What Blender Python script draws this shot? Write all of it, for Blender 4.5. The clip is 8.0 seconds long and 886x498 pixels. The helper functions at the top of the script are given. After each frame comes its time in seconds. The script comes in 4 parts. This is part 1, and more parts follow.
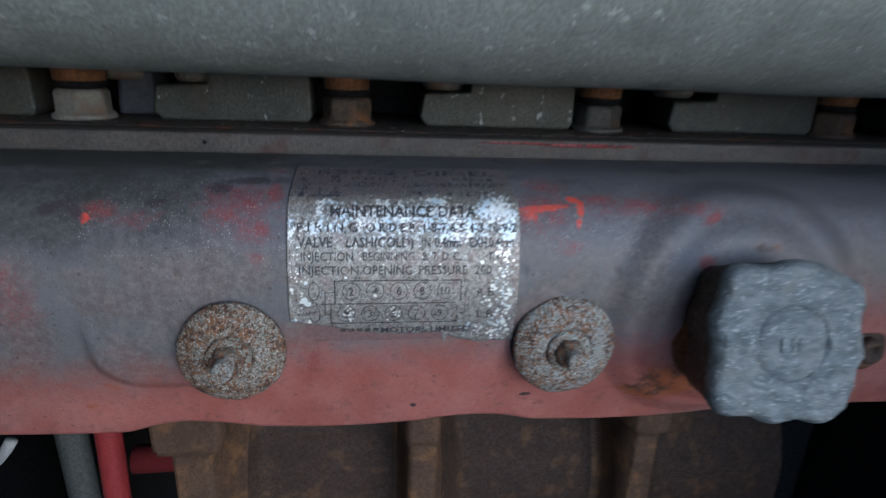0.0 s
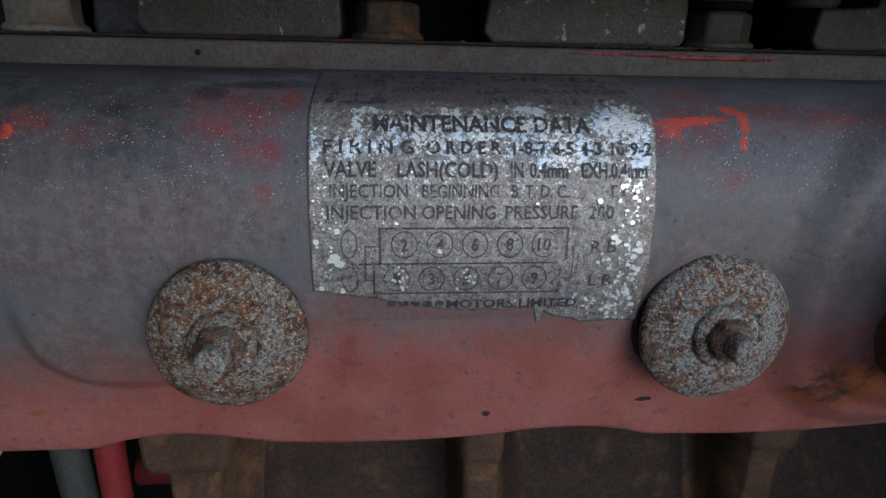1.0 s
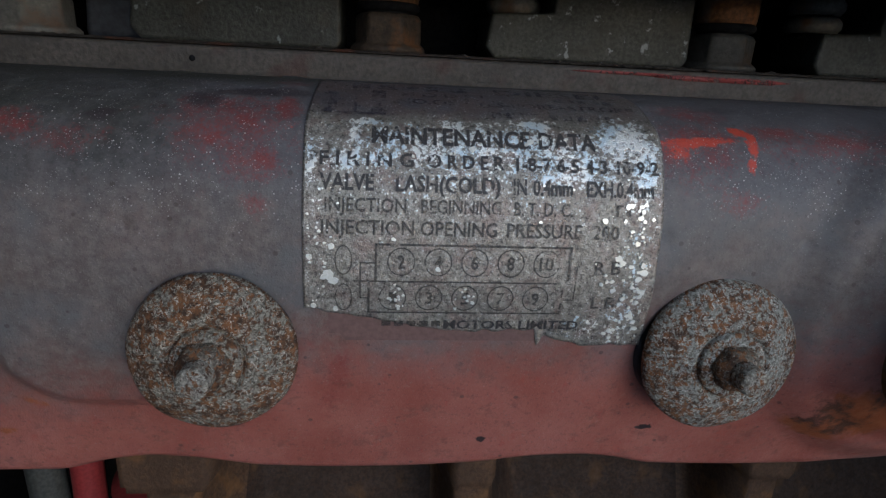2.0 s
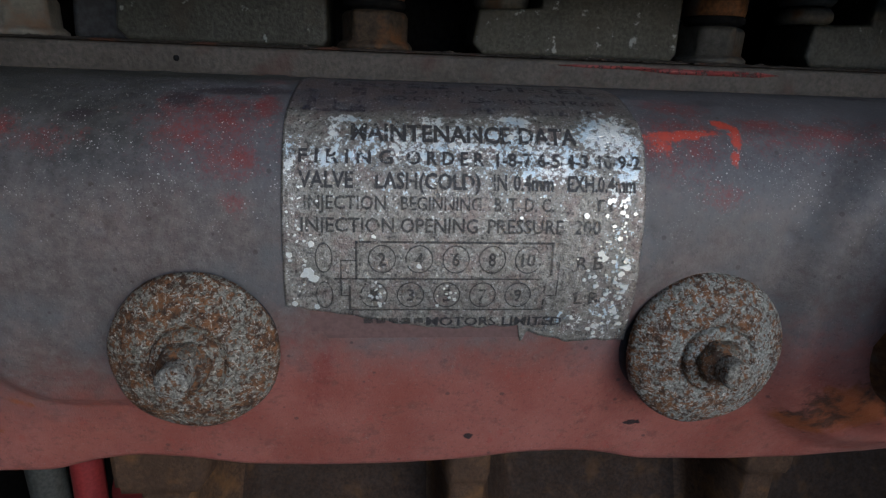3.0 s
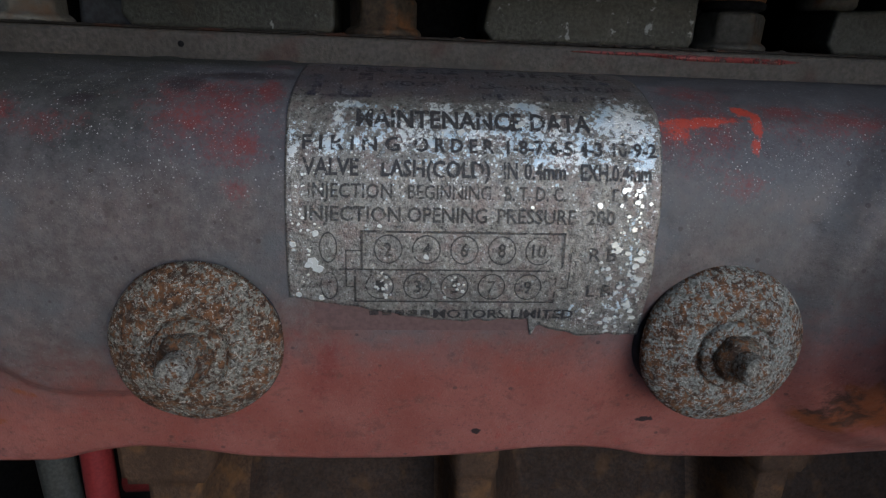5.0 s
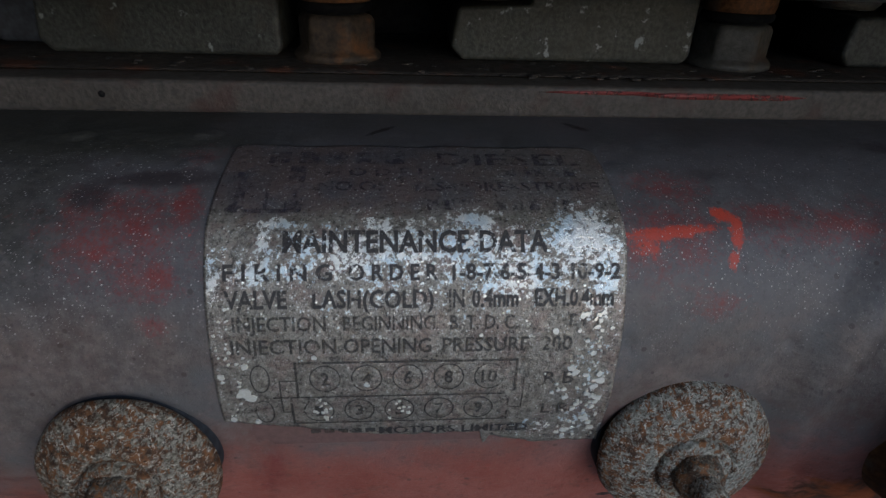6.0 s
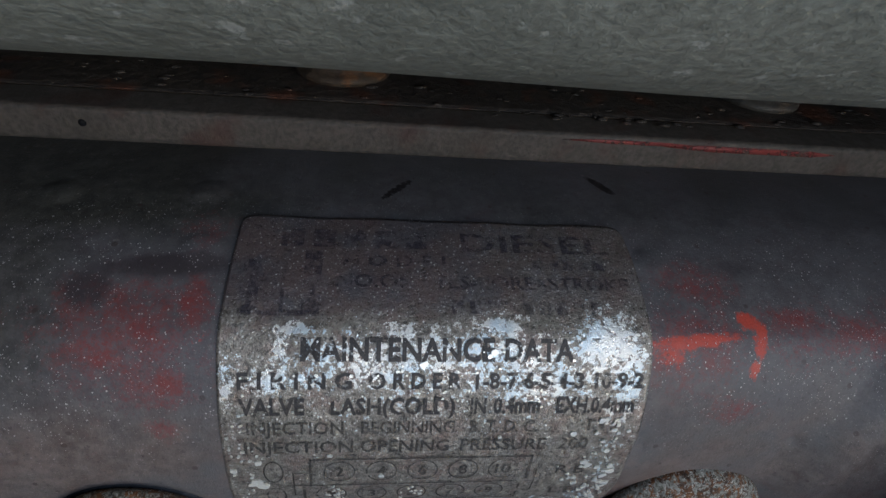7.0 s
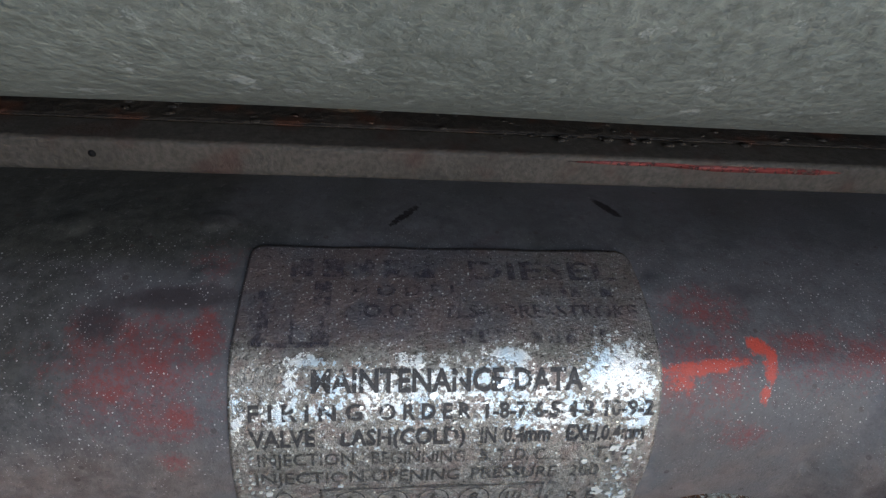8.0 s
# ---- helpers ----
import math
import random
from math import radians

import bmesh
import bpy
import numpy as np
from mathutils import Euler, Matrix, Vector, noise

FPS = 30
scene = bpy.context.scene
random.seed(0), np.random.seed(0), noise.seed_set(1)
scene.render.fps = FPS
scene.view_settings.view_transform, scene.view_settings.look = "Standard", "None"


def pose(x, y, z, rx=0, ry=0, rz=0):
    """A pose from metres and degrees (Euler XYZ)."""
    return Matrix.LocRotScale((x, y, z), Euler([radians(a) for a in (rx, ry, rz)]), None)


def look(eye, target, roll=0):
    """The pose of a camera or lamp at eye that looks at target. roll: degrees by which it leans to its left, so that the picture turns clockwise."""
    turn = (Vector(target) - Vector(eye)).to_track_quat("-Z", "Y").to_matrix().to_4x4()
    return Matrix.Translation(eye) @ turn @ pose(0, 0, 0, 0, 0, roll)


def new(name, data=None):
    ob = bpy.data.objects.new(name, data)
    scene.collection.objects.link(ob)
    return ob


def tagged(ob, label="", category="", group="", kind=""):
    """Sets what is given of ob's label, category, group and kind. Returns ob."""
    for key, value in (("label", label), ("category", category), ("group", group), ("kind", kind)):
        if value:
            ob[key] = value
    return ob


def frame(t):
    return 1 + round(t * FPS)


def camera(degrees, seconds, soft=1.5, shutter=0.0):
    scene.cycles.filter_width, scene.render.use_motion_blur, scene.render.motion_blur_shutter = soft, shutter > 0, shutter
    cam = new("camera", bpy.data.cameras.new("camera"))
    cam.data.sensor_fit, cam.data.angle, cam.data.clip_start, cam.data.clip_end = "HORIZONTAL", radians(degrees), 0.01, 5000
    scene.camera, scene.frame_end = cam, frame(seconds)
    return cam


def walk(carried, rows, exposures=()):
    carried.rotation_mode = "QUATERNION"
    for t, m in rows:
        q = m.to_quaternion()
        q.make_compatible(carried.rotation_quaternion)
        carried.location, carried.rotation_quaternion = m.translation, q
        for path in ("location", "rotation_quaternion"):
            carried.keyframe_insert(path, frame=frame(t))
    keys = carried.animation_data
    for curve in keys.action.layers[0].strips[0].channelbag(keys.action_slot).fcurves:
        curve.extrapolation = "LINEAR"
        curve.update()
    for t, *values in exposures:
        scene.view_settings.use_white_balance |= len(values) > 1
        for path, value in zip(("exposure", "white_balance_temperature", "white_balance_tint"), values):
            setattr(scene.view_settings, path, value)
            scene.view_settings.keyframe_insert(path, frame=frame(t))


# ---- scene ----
cam = camera(75.7, 8.0, 1.3, 0.35)
# the engine's long axis is level along x; the path was found with a small lean
LEVEL = Matrix.Translation((0, 0, 1.2)) @ pose(0, 0, 0, 0, -1.5, 0) @ Matrix.Translation((0, 0, -1.2))
PATH = [
    (0, (-0.005, 0.01, 1.303), (0.234, 1.879, 0.635), 0.9),
    (0.2, (-0.004, 0.042, 1.297), (0.177, 1.895, 0.565), 0.3),
    (0.4, (-0.013, 0.063, 1.287), (0.160, 1.934, 0.599), -0.4),
    (0.5, (-0.019, 0.073, 1.275), (0.153, 1.951, 0.609), -1.1),
    (0.6, (-0.019, 0.082, 1.268), (0.130, 1.955, 0.580), -1.6),
    (1, (-0.02, 0.1, 1.246), (0.137, 1.979, 0.578), -0.2),
    (1.5, (-0.019, 0.112, 1.245), (0.155, 2.002, 0.616), 1.2),
    (2, (-0.022, 0.108, 1.244), (0.168, 2.002, 0.629), 1.5),
    (2.2, (-0.016, 0.107, 1.244), (0.156, 2.004, 0.634), 1.0),
    (3.5, (-0.014, 0.108, 1.242), (0.165, 1.998, 0.613), 0.6),
    (4, (-0.015, 0.108, 1.239), (0.157, 1.999, 0.609), 0.8),
    (5.5, (-0.008, 0.127, 1.26), (0.118, 1.973, 0.501), -0.0),
    (6, (0.009, 0.155, 1.298), (0.126, 1.908, 0.343), 0.3),
    (6.5, (-0.004, 0.191, 1.327), (0.17, 1.84, 0.208), 3.8),
    (7, (-0.006, 0.195, 1.341), (0.213, 1.758, 0.113), 5.3),
    (7.5, (-0.006, 0.199, 1.347), (0.209, 1.761, 0.117), 4.8),
    (8, (-0.007, 0.199, 1.347), (0.195, 1.774, 0.131), 4.2),
]
EXPOSURES = [(0.0, 0.58, 4920, 9), (0.5, 0.3, 5030, 9), (1.0, 0.02, 5170, 11), (2.0, -0.08, 5340, 11), (5.5, -0.24, 5340, 11), (6.0, -0.35, 5400, 11), (6.5, -0.45, 5450, 11), (7.0, -0.04, 5450, 11), (7.5, 0.24, 5450, 11), (8.0, 0.45, 5460, 10)]
# poses between those, found after levelling
BETWEEN = [
    (0.1, (-0.009, 0.026, 1.297), (0.224, 1.896, 0.606), 2.0),
    (0.7, (-0.019, 0.089, 1.254), (0.137, 1.972, 0.600), 0.0),
    (4.2, (-0.015, 0.109, 1.238), (0.145, 2.007, 0.628), 2.4),
    (5.3, (-0.013, 0.118, 1.244), (0.142, 1.990, 0.557), 2.2),
    (5.7, (-0.002, 0.141, 1.276), (0.127, 1.973, 0.484), 1.5),
    (6.3, (-0.002, 0.177, 1.309), (0.179, 1.869, 0.258), 4.3),
    (6.8, (-0.010, 0.192, 1.336), (0.225, 1.821, 0.199), 6.6),
    (7.2, (-0.010, 0.196, 1.342), (0.237, 1.768, 0.131), 7.2),
]
ROWS = [(t, LEVEL @ look(eye, target, roll)) for t, eye, target, roll in PATH] + [(t, look(eye, target, roll)) for t, eye, target, roll in BETWEEN]
walk(cam, sorted(ROWS, key=lambda row: row[0]), EXPOSURES)

# ---- light: an overcast sky, open in front of the engine ----
world = bpy.data.worlds.new("overcast")
scene.world = world
world.use_nodes = True
wn = world.node_tree.nodes
sky = wn.new("ShaderNodeTexSky")
sky.sky_type, sky.sun_disc = "NISHITA", False
sky.sun_elevation, sky.sun_rotation = radians(12), radians(152)
sky.air_density, sky.dust_density, sky.ozone_density = 1.0, 1.0, 2.0
wn["Background"].inputs["Strength"].default_value = 0.15
world.node_tree.links.new(sky.outputs["Color"], wn["Background"].inputs["Color"])
sun_data = bpy.data.lights.new("sun", "SUN")
sun_data.energy, sun_data.angle, sun_data.color = 1.95, radians(75), (0.94, 0.97, 1.0)
sun = new("sun", sun_data)
sun.matrix_world = look((2.1, -3.8, 1.9), (0, 0.3, 1.2))


# ---- materials ----
class Nodes:
    """Short-hand for building a node material."""

    def __init__(self, name):
        self.mat = bpy.data.materials.new(name)
        self.mat.use_nodes = True
        self.t = self.mat.node_tree
        self.bsdf = self.t.nodes["Principled BSDF"]
        self.co = self.t.nodes.new("ShaderNodeTexCoord").outputs["Object"]

    def put(self, socket, value):
        if hasattr(value, "is_output"):
            self.t.links.new(value, socket)
        elif isinstance(value, tuple) and len(value) == 3 and socket.type == "RGBA":
            socket.default_value = (*value, 1)
        else:
            socket.default_value = value

    def noise(self, scale, detail=4, rough=0.55, stretch=None, distort=0.0):
        n = self.t.nodes.new("ShaderNodeTexNoise")
        n.inputs["Scale"].default_value, n.inputs["Detail"].default_value = scale, detail
        n.inputs["Roughness"].default_value, n.inputs["Distortion"].default_value = rough, distort
        co = self.co
        if stretch:
            m = self.t.nodes.new("ShaderNodeMapping")
            m.inputs["Scale"].default_value = stretch
            self.t.links.new(co, m.inputs["Vector"])
            co = m.outputs["Vector"]
        self.t.links.new(co, n.inputs["Vector"])
        return n.outputs["Fac"]

    def cells(self, scale, feature="F1"):
        n = self.t.nodes.new("ShaderNodeTexVoronoi")
        n.feature = feature
        n.inputs["Scale"].default_value = scale
        self.t.links.new(self.co, n.inputs["Vector"])
        return n.outputs["Distance"]

    def attr(self, name):
        n = self.t.nodes.new("ShaderNodeAttribute")
        n.attribute_name = name
        return n.outputs["Fac"]

    def random(self):
        return self.t.nodes.new("ShaderNodeObjectInfo").outputs["Random"]

    def ramp(self, fac, a, b, lo=0.0, hi=1.0):
        n = self.t.nodes.new("ShaderNodeMapRange")
        n.interpolation_type = "SMOOTHSTEP"
        for key, v in (("Value", fac), ("From Min", a), ("From Max", b), ("To Min", lo), ("To Max", hi)):
            self.put(n.inputs[key], v)
        return n.outputs["Result"]

    def math(self, op, a, b):
        n = self.t.nodes.new("ShaderNodeMath")
        n.operation, n.use_clamp = op, False
        self.put(n.inputs[0], a), self.put(n.inputs[1], b)
        return n.outputs[0]

    def mix(self, fac, a, b):
        n = self.t.nodes.new("ShaderNodeMix")
        n.data_type = "RGBA"
        self.put(n.inputs["Factor"], fac)
        self.put(n.inputs["A"], a), self.put(n.inputs["B"], b)
        return n.outputs["Result"]

    def bump(self, height, distance, strength=1.0, normal=None):
        n = self.t.nodes.new("ShaderNodeBump")
        n.inputs["Strength"].default_value, n.inputs["Distance"].default_value = strength, distance
        self.t.links.new(height, n.inputs["Height"])
        if normal:
            self.t.links.new(normal, n.inputs["Normal"])
        return n.outputs["Normal"]

    def done(self, color, rough, metal=0.0, normal=None, specular=0.5):
        self.put(self.bsdf.inputs["Base Color"], color)
        self.put(self.bsdf.inputs["Roughness"], rough)
        self.put(self.bsdf.inputs["Metallic"], metal)
        self.put(self.bsdf.inputs["Specular IOR Level"], specular)
        if normal:
            self.t.links.new(normal, self.bsdf.inputs["Normal"])
        return self.mat


def red_paint():
    """Faded red engine paint under a film of grey grime, with stains, bare marks, rust, dust and painted-in shade."""
    n = Nodes("grimy red paint")
    big, mid, fine = n.noise(28, 6, 0.6), n.noise(210, 8, 0.7), n.noise(1300, 3)
    red = n.mix(n.ramp(big, 0.35, 0.7), (0.255, 0.076, 0.056), (0.335, 0.123, 0.097))
    red = n.mix(n.ramp(n.noise(110, 7, 0.7), 0.52, 0.66, 0.0, 0.55), red, (0.135, 0.055, 0.040))
    red = n.mix(n.ramp(n.noise(150, 6, 0.7, (1, 1, 0.6)), 0.58, 0.68, 0.0, 0.6), red, (0.31, 0.070, 0.050))
    film = n.mix(n.ramp(mid, 0.35, 0.7), (0.088, 0.081, 0.075), (0.168, 0.153, 0.141))
    film = n.mix(n.ramp(big, 0.4, 0.65), film, (0.105, 0.118, 0.122))
    film = n.mix(n.ramp(n.noise(75, 5, 0.65), 0.5, 0.72, 0.0, 0.5), film, (0.185, 0.150, 0.136))
    # film turns bluer and darker towards the top
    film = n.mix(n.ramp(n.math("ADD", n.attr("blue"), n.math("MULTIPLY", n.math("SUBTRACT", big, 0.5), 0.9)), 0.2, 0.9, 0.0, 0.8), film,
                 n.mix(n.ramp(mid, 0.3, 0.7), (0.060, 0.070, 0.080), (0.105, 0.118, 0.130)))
    g = n.math("ADD", n.attr("grime"), n.math("MULTIPLY", n.math("SUBTRACT", n.math("ADD", mid, big), 1.0), 0.55))
    c = n.mix(n.ramp(g, 0.15, 0.95, 0.0, 0.93), red, film)
    worn = n.math("ADD", n.attr("bare"), n.math("ADD", n.math("MULTIPLY", n.math("SUBTRACT", n.noise(150, 9, 0.76), 0.5), 1.5), n.math("MULTIPLY", n.math("SUBTRACT", n.noise(700, 4, 0.7), 0.5), 1.0)))
    # dark grease on the top, and shade painted over the left end
    c = n.mix(n.ramp(n.math("ADD", n.attr("grease_shade"), n.math("MULTIPLY", n.math("SUBTRACT", big, 0.5), 0.8)), 0.25, 0.8, 0.0, 0.85), c,
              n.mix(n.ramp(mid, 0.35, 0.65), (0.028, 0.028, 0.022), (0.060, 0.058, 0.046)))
    c = n.mix(n.ramp(worn, 0.22, 0.92, 0.0, 0.84), c, (0.195, 0.033, 0.031))
    mark = n.math("ADD", n.attr("mark"), n.math("MULTIPLY", n.math("SUBTRACT", n.noise(300, 6, 0.75), 0.5), 1.8))
    c = n.mix(n.ramp(mark, 0.35, 0.75, 0.0, 0.9), c, (0.50, 0.060, 0.031))
    c = n.mix(n.ramp(n.noise(620, 5, 0.75), 0.54, 0.68, 0.0, 0.42), c, (0.030, 0.026, 0.026))
    c = n.mix(n.ramp(n.noise(540, 5, 0.78, None, 0.6), 0.57, 0.70, 0.0, 0.30), c, (0.30, 0.26, 0.25))
    stain = n.math("ADD", n.attr("stain"), n.math("MULTIPLY", n.math("SUBTRACT", mid, 0.5), 0.8))
    stain = n.math("ADD", stain, n.math("MULTIPLY", n.math("SUBTRACT", n.noise(90, 5, 0.7), 0.5), 1.4))
    c = n.mix(n.ramp(stain, 0.35, 0.95, 0.0, 0.75), c, (0.040, 0.030, 0.034))
    rust = n.math("ADD", n.attr("rust"), n.math("MULTIPLY", n.math("SUBTRACT", mid, 0.5), 1.2))
    c = n.mix(n.ramp(rust, 0.4, 0.7, 0.0, 0.9), c, n.mix(n.ramp(n.noise(75, 6, 0.65), 0.40, 0.56), (0.045, 0.024, 0.014), (0.27, 0.082, 0.026)))
    c = n.mix(n.ramp(n.math("ADD", n.attr("chip"), n.math("MULTIPLY", n.math("SUBTRACT", n.noise(500, 4), 0.5), 0.5)), 0.4, 0.6, 0.0, 0.95), c, (0.018, 0.015, 0.016))
    # dark pinpricks and pale dust
    pits = n.ramp(n.cells(95), 0.07, 0.10, 0.6, 0.0)
    c = n.mix(pits, c, (0.05, 0.035, 0.03))
    dust = n.math("MULTIPLY", n.ramp(n.math("ADD", n.cells(700), n.math("MULTIPLY", n.math("SUBTRACT", fine, 0.5), 0.7)), 0.06, 0.16, 1.0, 0.0), n.math("MULTIPLY", n.attr("dust"), n.ramp(n.noise(60, 3), 0.36, 0.60)))
    grit = n.math("MULTIPLY", n.ramp(n.cells(1150), 0.09, 0.19, 1.0, 0.0), n.math("MULTIPLY", n.attr("dust"), n.ramp(n.noise(130, 3), 0.42, 0.58)))
    dust = n.math("MAXIMUM", dust, n.math("MULTIPLY", grit, 0.75))
    c = n.mix(n.math("MULTIPLY", dust, 0.86), c, (0.50, 0.48, 0.47))
    normal = n.bump(mid, 0.0010, 0.35)
    normal = n.bump(fine, 0.00022, 0.6, normal)
    return n.done(c, n.ramp(mid, 0.3, 0.7, 0.42, 0.62), 0.0, normal, n.ramp(n.attr("grease_shade"), 0.2, 0.9, 0.45, 0.10))


def plate_metal():
    """Thin aluminium plate, dulled brown, bright where the print has worn away."""
    n = Nodes("weathered aluminium plate")
    big, mid, fine = n.noise(70, 5), n.noise(420, 5, 0.65), n.noise(1900, 3)
    c = n.mix(n.ramp(mid, 0.35, 0.65), (0.205, 0.188, 0.162), (0.420, 0.394, 0.344))
    c = n.mix(n.ramp(big, 0.5, 0.7, 0.0, 0.6), c, (0.27, 0.265, 0.225))
    c = n.mix(n.ramp(n.noise(120, 6, 0.7), 0.46, 0.64, 0.0, 0.42), c, (0.27, 0.165, 0.145))
    c = n.mix(n.ramp(n.noise(1000, 5, 0.75), 0.52, 0.60, 0.0, 0.8), c, (0.080, 0.070, 0.062))
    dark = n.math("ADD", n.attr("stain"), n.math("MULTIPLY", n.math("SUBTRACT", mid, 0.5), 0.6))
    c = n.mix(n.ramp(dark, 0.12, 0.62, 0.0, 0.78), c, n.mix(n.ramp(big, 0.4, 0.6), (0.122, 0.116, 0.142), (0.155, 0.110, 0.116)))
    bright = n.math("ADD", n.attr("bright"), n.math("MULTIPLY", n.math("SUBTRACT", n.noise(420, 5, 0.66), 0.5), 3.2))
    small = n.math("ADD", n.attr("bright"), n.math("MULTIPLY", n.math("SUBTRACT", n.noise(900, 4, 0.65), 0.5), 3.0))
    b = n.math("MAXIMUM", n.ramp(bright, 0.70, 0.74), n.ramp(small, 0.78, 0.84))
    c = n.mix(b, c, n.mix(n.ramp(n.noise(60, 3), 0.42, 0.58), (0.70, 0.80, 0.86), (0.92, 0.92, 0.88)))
    specks = n.math("MULTIPLY", n.ramp(n.cells(640), 0.12, 0.24, 1.0, 0.0), n.ramp(mid, 0.42, 0.56))
    fine_specks = n.math("MULTIPLY", n.ramp(n.cells(1150), 0.12, 0.24, 1.0, 0.0), n.ramp(n.noise(180, 3), 0.44, 0.58))
    specks = n.math("MAXIMUM", specks, fine_specks)
    c = n.mix(n.math("MULTIPLY", specks, n.ramp(n.attr("bright"), 0.0, 0.3, 0.60, 0.95)), c, (0.80, 0.80, 0.78))
    normal = n.bump(mid, 0.0009, 0.6)
    normal = n.bump(fine, 0.0003, 0.9, normal)
    metal = n.math("ADD", n.math("MULTIPLY", b, 0.0), 0.50)
    return n.done(c, n.math("SUBTRACT", n.ramp(mid, 0.3, 0.7, 0.26, 0.46), n.math("MULTIPLY", b, 0.06)), metal, normal)


def crusted_zinc(name, pale, deep, lace, amount=0.0):
    """Pitted zinc coating with a pale lacy crust; amount shifts how much rust has come through."""
    n = Nodes(name)
    mid, fine, grain = n.noise(300, 6, 0.65), n.noise(850, 5, 0.72), n.noise(480, 5, 0.70, None, 0.5)
    c = n.mix(n.ramp(fine, 0.40, 0.58), deep, pale)
    r = n.math("ADD", grain, n.math("MULTIPLY", n.math("SUBTRACT", n.noise(85, 4), 0.5), 0.5))
    c = n.mix(n.ramp(r, 0.49 - amount, 0.54 - amount, 0.0, 0.95), c, n.mix(n.ramp(mid, 0.38, 0.62), (0.055, 0.026, 0.013), (0.250, 0.108, 0.038)))
    flecks = n.noise(720, 5, 0.75, None, 1.0)
    c = n.mix(n.math("MULTIPLY", n.ramp(flecks, 0.56, 0.60), n.ramp(mid, 0.36, 0.58, 0.35, 1.0)), c, lace)
    pits = n.noise(700, 4, 0.7)
    c = n.mix(n.ramp(pits, 0.59, 0.64, 0.0, 0.92), c, (0.022, 0.015, 0.010))
    normal = n.bump(fine, 0.0008, 0.8)
    normal = n.bump(grain, 0.0014, 0.8, normal)
    return n.done(c, 0.66, 0.15, normal, 0.4)


def cap_crust():
    """Blue-white corrosion with streaks scraped across it."""
    n = Nodes("white corroded zinc")
    mid, fine = n.noise(150, 6, 0.65, (0.45, 1, 1), 0.4), n.noise(520, 5, 0.65, (0.5, 1, 1))
    c = n.mix(n.ramp(mid, 0.36, 0.64), (0.098, 0.114, 0.118), (0.188, 0.206, 0.208))
    c = n.mix(n.ramp(n.noise(55, 4), 0.48, 0.68, 0.0, 0.55), c, (0.165, 0.170, 0.158))
    c = n.mix(n.ramp(fine, 0.55, 0.68, 0.0, 0.65), c, (0.42, 0.45, 0.455))
    c = n.mix(n.ramp(n.noise(260, 5, 0.7), 0.60, 0.70, 0.0, 0.6), c, (0.06, 0.065, 0.062))
    normal = n.bump(mid, 0.0022, 0.8)
    normal = n.bump(fine, 0.0007, 0.7, normal)
    return n.done(c, 0.62, 0.1, normal, 0.4)


def cast_metal(name, a, b, rough=0.6, metal=0.3, grain=700, depth=0.0007, stain=None, flake=None, waves=0.0006, flake_at=0.66):
    n = Nodes(name)
    big, mid, fine = n.noise(35, 4), n.noise(190, 5), n.noise(grain, 4, 0.65)
    c = n.mix(n.ramp(fine, 0.3, 0.7), a, b)
    c = n.mix(n.ramp(big, 0.4, 0.7, 0.0, 0.45), c, tuple(0.7 * v for v in a))
    if stain:
        c = n.mix(n.ramp(n.noise(50, 5), 0.52, 0.68, 0.0, 0.9), c, n.mix(mid, stain, tuple(0.5 * v for v in stain)))
    if flake:
        c = n.mix(n.ramp(n.noise(130, 6, 0.7), flake_at, flake_at + 0.06, 0.0, 0.9), c, flake)
    normal = n.bump(fine, depth, 0.6)
    normal = n.bump(mid, waves, 0.4, normal)
    return n.done(c, n.ramp(mid, 0.3, 0.7, rough - 0.1, rough + 0.1), metal, normal, 0.4)


def plain(name, a, b, rough, scale=300, specular=0.4):
    n = Nodes(name)
    f = n.noise(scale, 4)
    return n.done(n.mix(n.ramp(f, 0.3, 0.7), a, b), rough, 0.0, n.bump(f, 0.0004, 0.4), specular)


RED, PLATE = red_paint(), plate_metal()
ZINC = crusted_zinc("rusted zinc", (0.33, 0.31, 0.255), (0.11, 0.095, 0.070), (0.70, 0.66, 0.57), 0.03)
ZINC_PALE = crusted_zinc("pale rusted zinc", (0.37, 0.375, 0.34), (0.15, 0.145, 0.12), (0.72, 0.72, 0.67), 0.015)
ZINC_STUD = crusted_zinc("pale crusted zinc", (0.40, 0.38, 0.325), (0.16, 0.145, 0.12), (0.70, 0.68, 0.61), -0.02)
STUD_BASE = crusted_zinc("rusty dark zinc", (0.19, 0.17, 0.135), (0.066, 0.054, 0.042), (0.44, 0.41, 0.35), 0.04)
ZINC_WHITE = cap_crust()
PIPE = cast_metal("grey aluminium paint", (0.21, 0.22, 0.187), (0.335, 0.348, 0.300), 0.46, 0.2, 420, 0.0011, None, (0.46, 0.47, 0.43), 0.0014, 0.60)
BLOCK = cast_metal("cast aluminium", (0.038, 0.038, 0.031), (0.082, 0.083, 0.069), 0.65, 0.1, 500, 0.0005, (0.07, 0.066, 0.052), (0.26, 0.285, 0.28), 0.0008, 0.605)
# darker copy of BLOCK with shade in its colour
BLOCK_SHADED = cast_metal("shaded cast aluminium", (0.027, 0.028, 0.024), (0.062, 0.064, 0.055), 0.6, 0.1, 500, 0.0006, (0.055, 0.048, 0.036), (0.22, 0.245, 0.24), 0.0009, 0.63)
RUSTY = cast_metal("rusty steel", (0.085, 0.038, 0.016), (0.20, 0.088, 0.030), 0.8, 0.05, 400, 0.0006, (0.14, 0.12, 0.10), (0.34, 0.36, 0.36))
